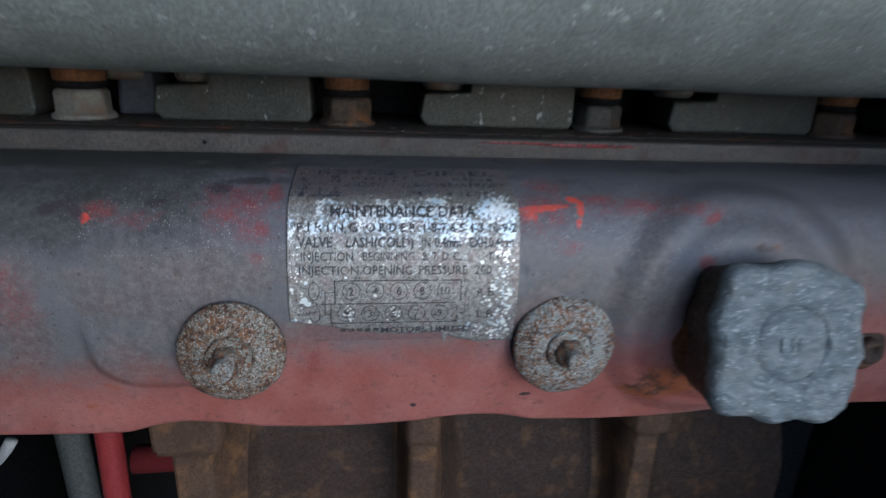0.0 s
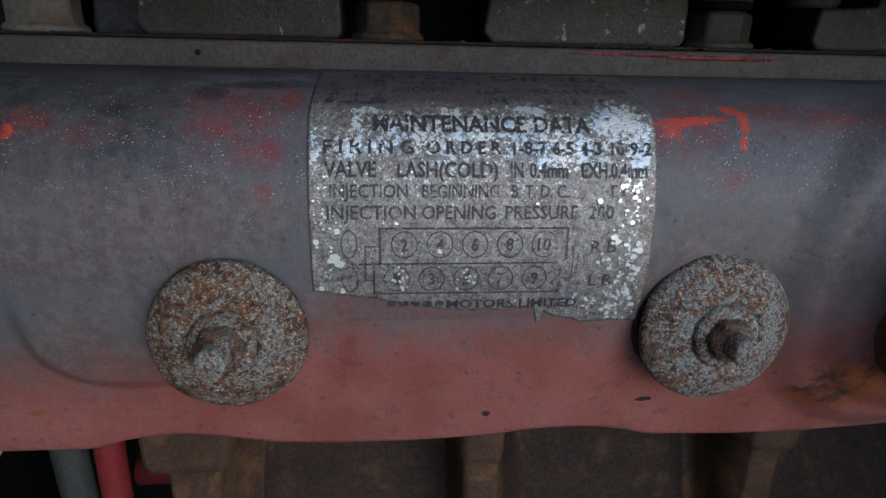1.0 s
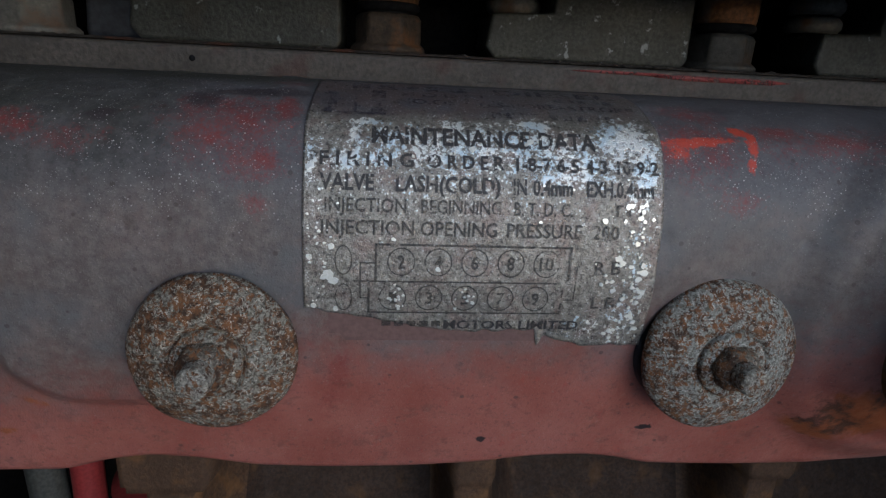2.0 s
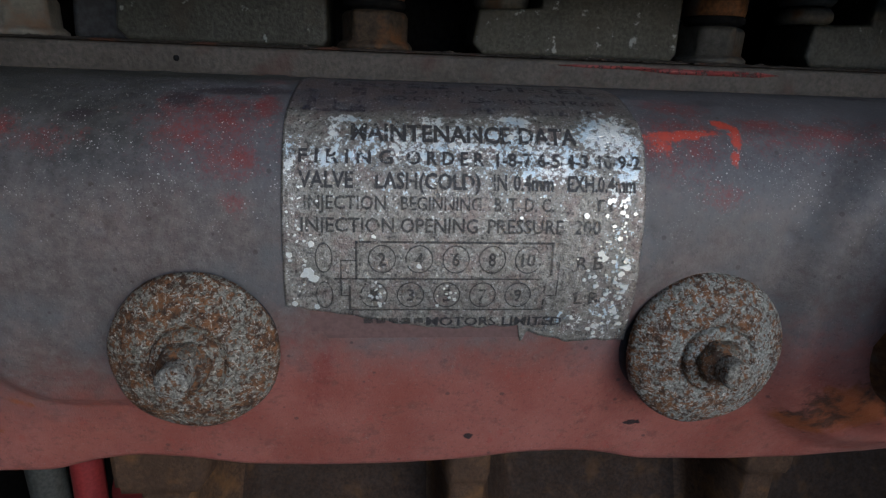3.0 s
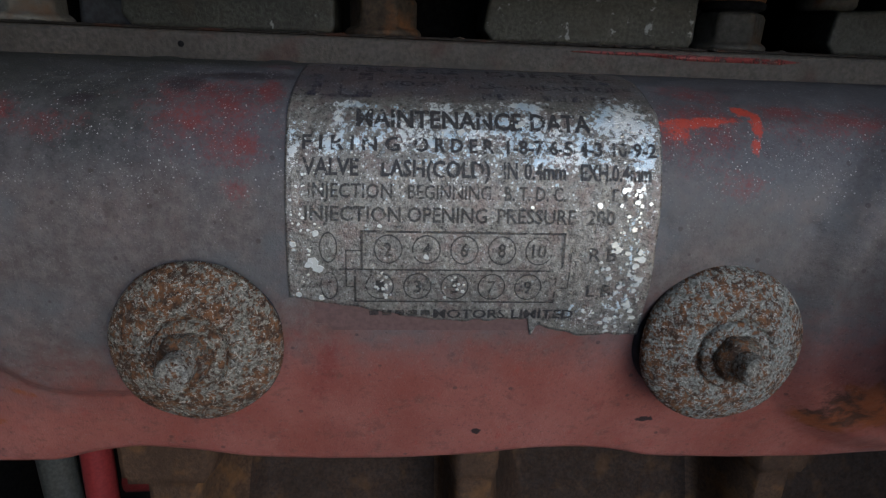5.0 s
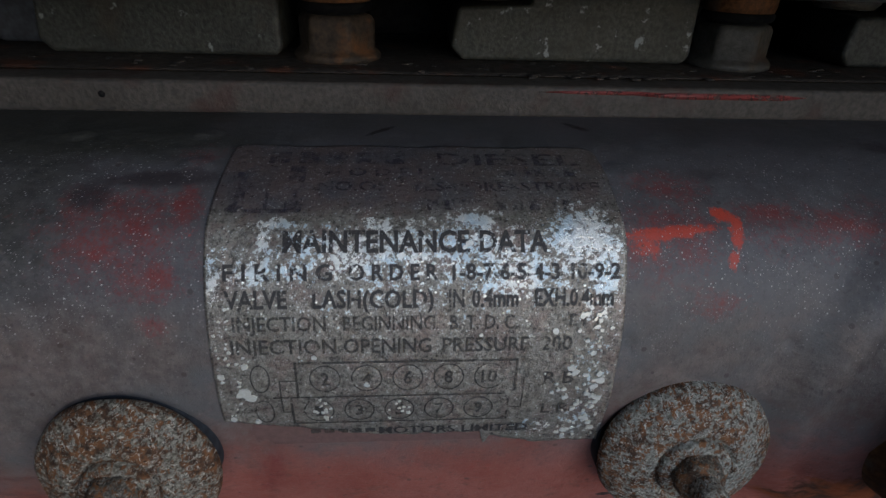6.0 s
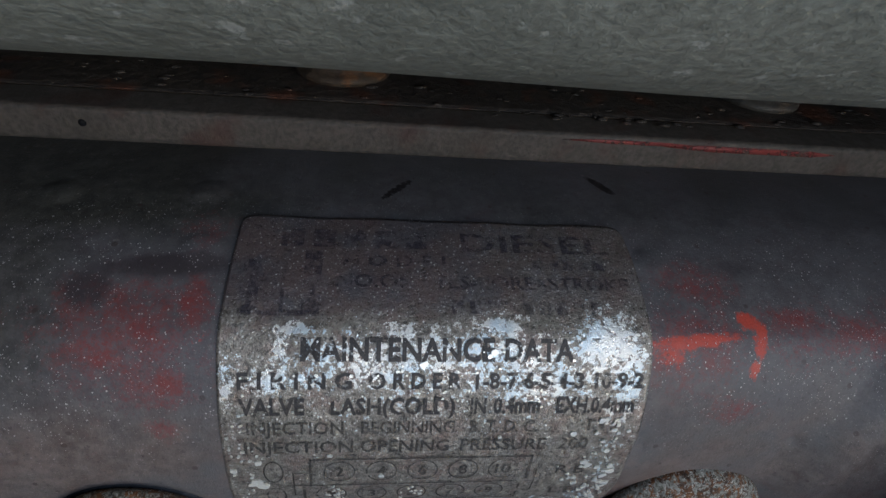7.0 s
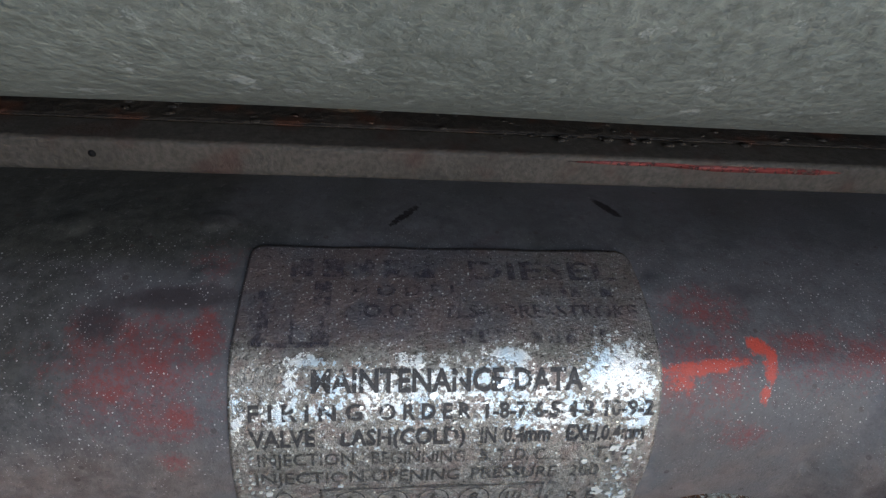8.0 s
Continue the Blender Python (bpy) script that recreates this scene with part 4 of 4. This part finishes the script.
# all but the middle block get the shaded copy
for x0, x1, metal in ((-0.332, -0.2294, BLOCK_SHADED), (-0.1543, -0.0477, BLOCK_SHADED), (0.0296, 0.145, BLOCK), (0.2212, 0.3431, BLOCK_SHADED), (0.4128, 0.512, BLOCK_SHADED)):
    clamp_block(x0, x1, metal)


def head_bolt(x, collar, words, y=0.435):
    ob = empty("head_bolt", pose(x, y, 1.2489), "rusty head bolt with a flanged collar on the ledge", "bolt", "bolts under the pipe")
    def hexagon(a, r, h):
        k = smooth_step(0.0028, 0.0045, h) * smooth_step(0.008, 0.012, r)
        return 1 + k * (0.90 / math.cos((a + x * 40) % (math.pi / 3) - math.pi / 6) - 0.955), 0.0
    part("collar", lathe([(0, 0), (0.0198, 0), (0.0198, 0.0020), (0.0185, 0.0034), (0.0162, 0.0046), (0.0162, 0.0165), (0.0150, 0.0185), (0.0136, 0.0192), (0, 0.0194)], 60, hexagon), collar, ob, words)
    part("spacer", lathe([(0, 0.0190), (0.0128, 0.0190), (0.0128, 0.0206), (0, 0.0206)], 32), DARK, ob, "dark recess")
    part("seal_ring", lathe([(0.0, 0.0203), (0.0150, 0.0203), (0.0163, 0.0215), (0.0163, 0.0235), (0.0150, 0.0247), (0, 0.0248)], 40), DARK, ob, "dark seal ring")
    part("shank", lathe([(0.0, 0.0245), (0.0155, 0.0245), (0.0160, 0.027), (0.0160, 0.060), (0, 0.060)], 40), RUSTY, ob, "orange rusty shank")
    return ob


for x, collar, words in ((-0.1999, BOLT_GREY, "dusty grey collar"), (-0.0232, BOLT_RUST, "orange-stained dark collar"), (0.1646, BOLT_GREASE, "greasy grey collar"), (0.359, BOLT_DARK, "dark rusty collar")):
    head_bolt(x, collar, words)


def spring(x, y=0.462):
    bm = bmesh.new()
    for i in range(4):
        z = 1.2735 + 0.0105 * i
        lathe([(0.010, z + 0.0006), (0.0135, z), (0.0158, z + 0.003), (0.0158, z + 0.0065), (0.0135, z + 0.0094), (0.010, z + 0.009)], 32, None, bm, Matrix.Translation((x, y, 0)))
    return tagged(link("spring", bm, BOLT_GREY), "grey coil spring standing in the block's notch", "spring", "springs by the blocks")


for x in (-0.1311, 0.0489, 0.2363, -0.18, 0.1554):
    spring(x)
bm = prism([(-0.187, 1.2489), (-0.157, 1.2489), (-0.161, 1.281), (-0.184, 1.283)], 0.455, 0.49, 0.004, 3)
tagged(link("rubber_boot", bm, RUBBER), "dark blue-grey rubber boot beside the bolt", "boot")
for x in (-0.09, 0.085, 0.255):
    tagged(link("fuel_line", tube([(x - 0.14, 0.506, 1.292), (x, 0.506, 1.291), (x + 0.03, 0.506, 1.291)], 0.006), RUBBER), "thin dark blue line running behind the springs", "pipe", "lines behind the springs")

# ---- grey pipe over it all ----
def grey_pipe():
    def wavy(a, r, h):
        return 1 + 0.004 * math.sin(3 * a + h * 9) + 0.003 * math.sin(31 * h + 2 * a), 0.0
    prof = [(0.084, -0.333), (0.09, -0.333)] + [(0.09, -0.32 + 0.02 * i) for i in range(42)] + [(0.09, 0.517), (0.084, 0.517)]
    bm = lathe(prof, 96, wavy)
    ob = link("grey_pipe", bm, PIPE)
    ob.matrix_world = Matrix.Translation((0, 0.356, 1.3745)) @ pose(0, 0, 0, 0, 90, 0)
    return tagged(ob, "thick grey-painted pipe lying across the blocks", "pipe")


grey_pipe()


# ---- rust-brown casting below ----
def ribbed_casting():
    """Ribs with hollow bays between them."""
    xs = np.arange(-0.179, 0.432, 0.003)
    zs = np.linspace(0.80, 1.068, 60)
    # centre, half width of the head and of the web under it
    ribs = [(-0.153, 0.026, 0.014), (0.0375, 0.014, 0.012), (0.243, 0.017, 0.011)]
    X, Z = np.meshgrid(xs, zs, indexing="ij")
    deep = 0.085 - 0.035 * smooth_step(1.0, 0.88, Z)
    Y = np.full_like(X, 0.0) + deep
    for c, head, web in ribs:
        half = web + (head - web) * smooth_step(0.978, 0.990, Z)
        d = np.abs(X - c) - half
        flare = np.where(X > c, 0.018 + 0.03 * smooth_step(1.0, 0.92, Z), 0.010 + 0.035 * smooth_step(0.955, 1.03, Z))
        Y = np.minimum(Y, deep * np.sqrt(smooth_step(0.0, 1.0, np.clip(d / flare, 0, 1))) + 0.006 * (Z < 0.984))
    Y = 0.408 + Y
    V = np.stack([X, Y, Z], -1)
    a, b = X.shape
    B = V.copy()
    B[:, :, 1] = 0.52
    idx = np.arange(a * b).reshape(a, b)
    quads = np.stack([idx[:-1, :-1], idx[1:, :-1], idx[1:, 1:], idx[:-1, 1:]], -1).reshape(-1, 4)
    rim = np.concatenate([idx[:-1, 0], idx[-1, :-1], idx[1:, -1][::-1], idx[0, 1:][::-1]]).tolist()
    faces = quads.tolist() + (quads[:, ::-1] + a * b).tolist() + [[q, p, p + a * b, q + a * b] for p, q in zip(rim, rim[1:] + rim[:1])]
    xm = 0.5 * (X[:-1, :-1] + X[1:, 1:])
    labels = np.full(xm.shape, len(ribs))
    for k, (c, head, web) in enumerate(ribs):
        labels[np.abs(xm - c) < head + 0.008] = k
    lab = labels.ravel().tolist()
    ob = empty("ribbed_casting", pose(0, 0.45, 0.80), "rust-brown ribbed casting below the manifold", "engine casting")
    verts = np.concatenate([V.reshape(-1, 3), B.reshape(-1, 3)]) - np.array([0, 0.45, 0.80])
    # lit and shaded tones of one casting: ribs light, bays dark
    split_parts(verts, faces, lab + [len(ribs)] * (len(faces) - len(lab)), ["rib"] * len(ribs) + ["web"], ob, [RIB] * len(ribs) + [BROWN_SHADED])
    return ob


ribbed_casting()
# plain crankcase side, black in place of the shade behind the casting
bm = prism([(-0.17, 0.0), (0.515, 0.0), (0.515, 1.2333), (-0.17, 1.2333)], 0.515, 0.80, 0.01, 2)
tagged(link("crankcase", bm, DARK), "black crankcase side added behind the ribs, its colour standing for shade", "engine part")
for x, w, mat in ((-0.118, 0.022, BLOCK), (-0.056, 0.02, GREY_HOSE), (-0.012, 0.02, GREY_HOSE), (0.076, 0.024, BLOCK)):
    tagged(link("gasket_tab", prism([(x - w / 2, 1.0683), (x + w / 2, 1.0683), (x + w / 2, 1.0745), (x - w / 2, 1.0745)], 0.395, 0.45, 0.0015), mat),
           "pale metal tab on the ribbed casting", "tab", "tabs under the manifold")

# ---- hoses and a pale tube end in the dark ----
tagged(link("grey_hose", tube(curve_points((-0.352, 0.60, 1.20), (-0.350, 0.60, 0.98), (-0.335, 0.60, 0.86), (-0.365, 0.62, 0.0)), 0.0165), GREY_HOSE), "worn grey rubber hose hanging in the dark", "hose")
tagged(link("red_hose", tube(curve_points((-0.305, 0.60, 1.20), (-0.298, 0.60, 0.98), (-0.308, 0.60, 0.86), (-0.340, 0.62, 0.0)), 0.0145), RED_HOSE), "faded red rubber hose hanging in the dark", "hose")
tagged(link("red_pipe", tube([(-0.30, 0.64, 0.800), (-0.18, 0.64, 0.803), (-0.10, 0.64, 0.805)], 0.018), DULL_RED), "dull red pipe leading into the crankcase", "pipe")
tagged(link("white_tube", tube([(-0.424, 0.58, 0.846), (-0.414, 0.58, 0.856), (-0.404, 0.58, 0.868), (-0.396, 0.58, 0.880)], 0.0062), WHITE), "short dirty white plastic tube end", "tube")
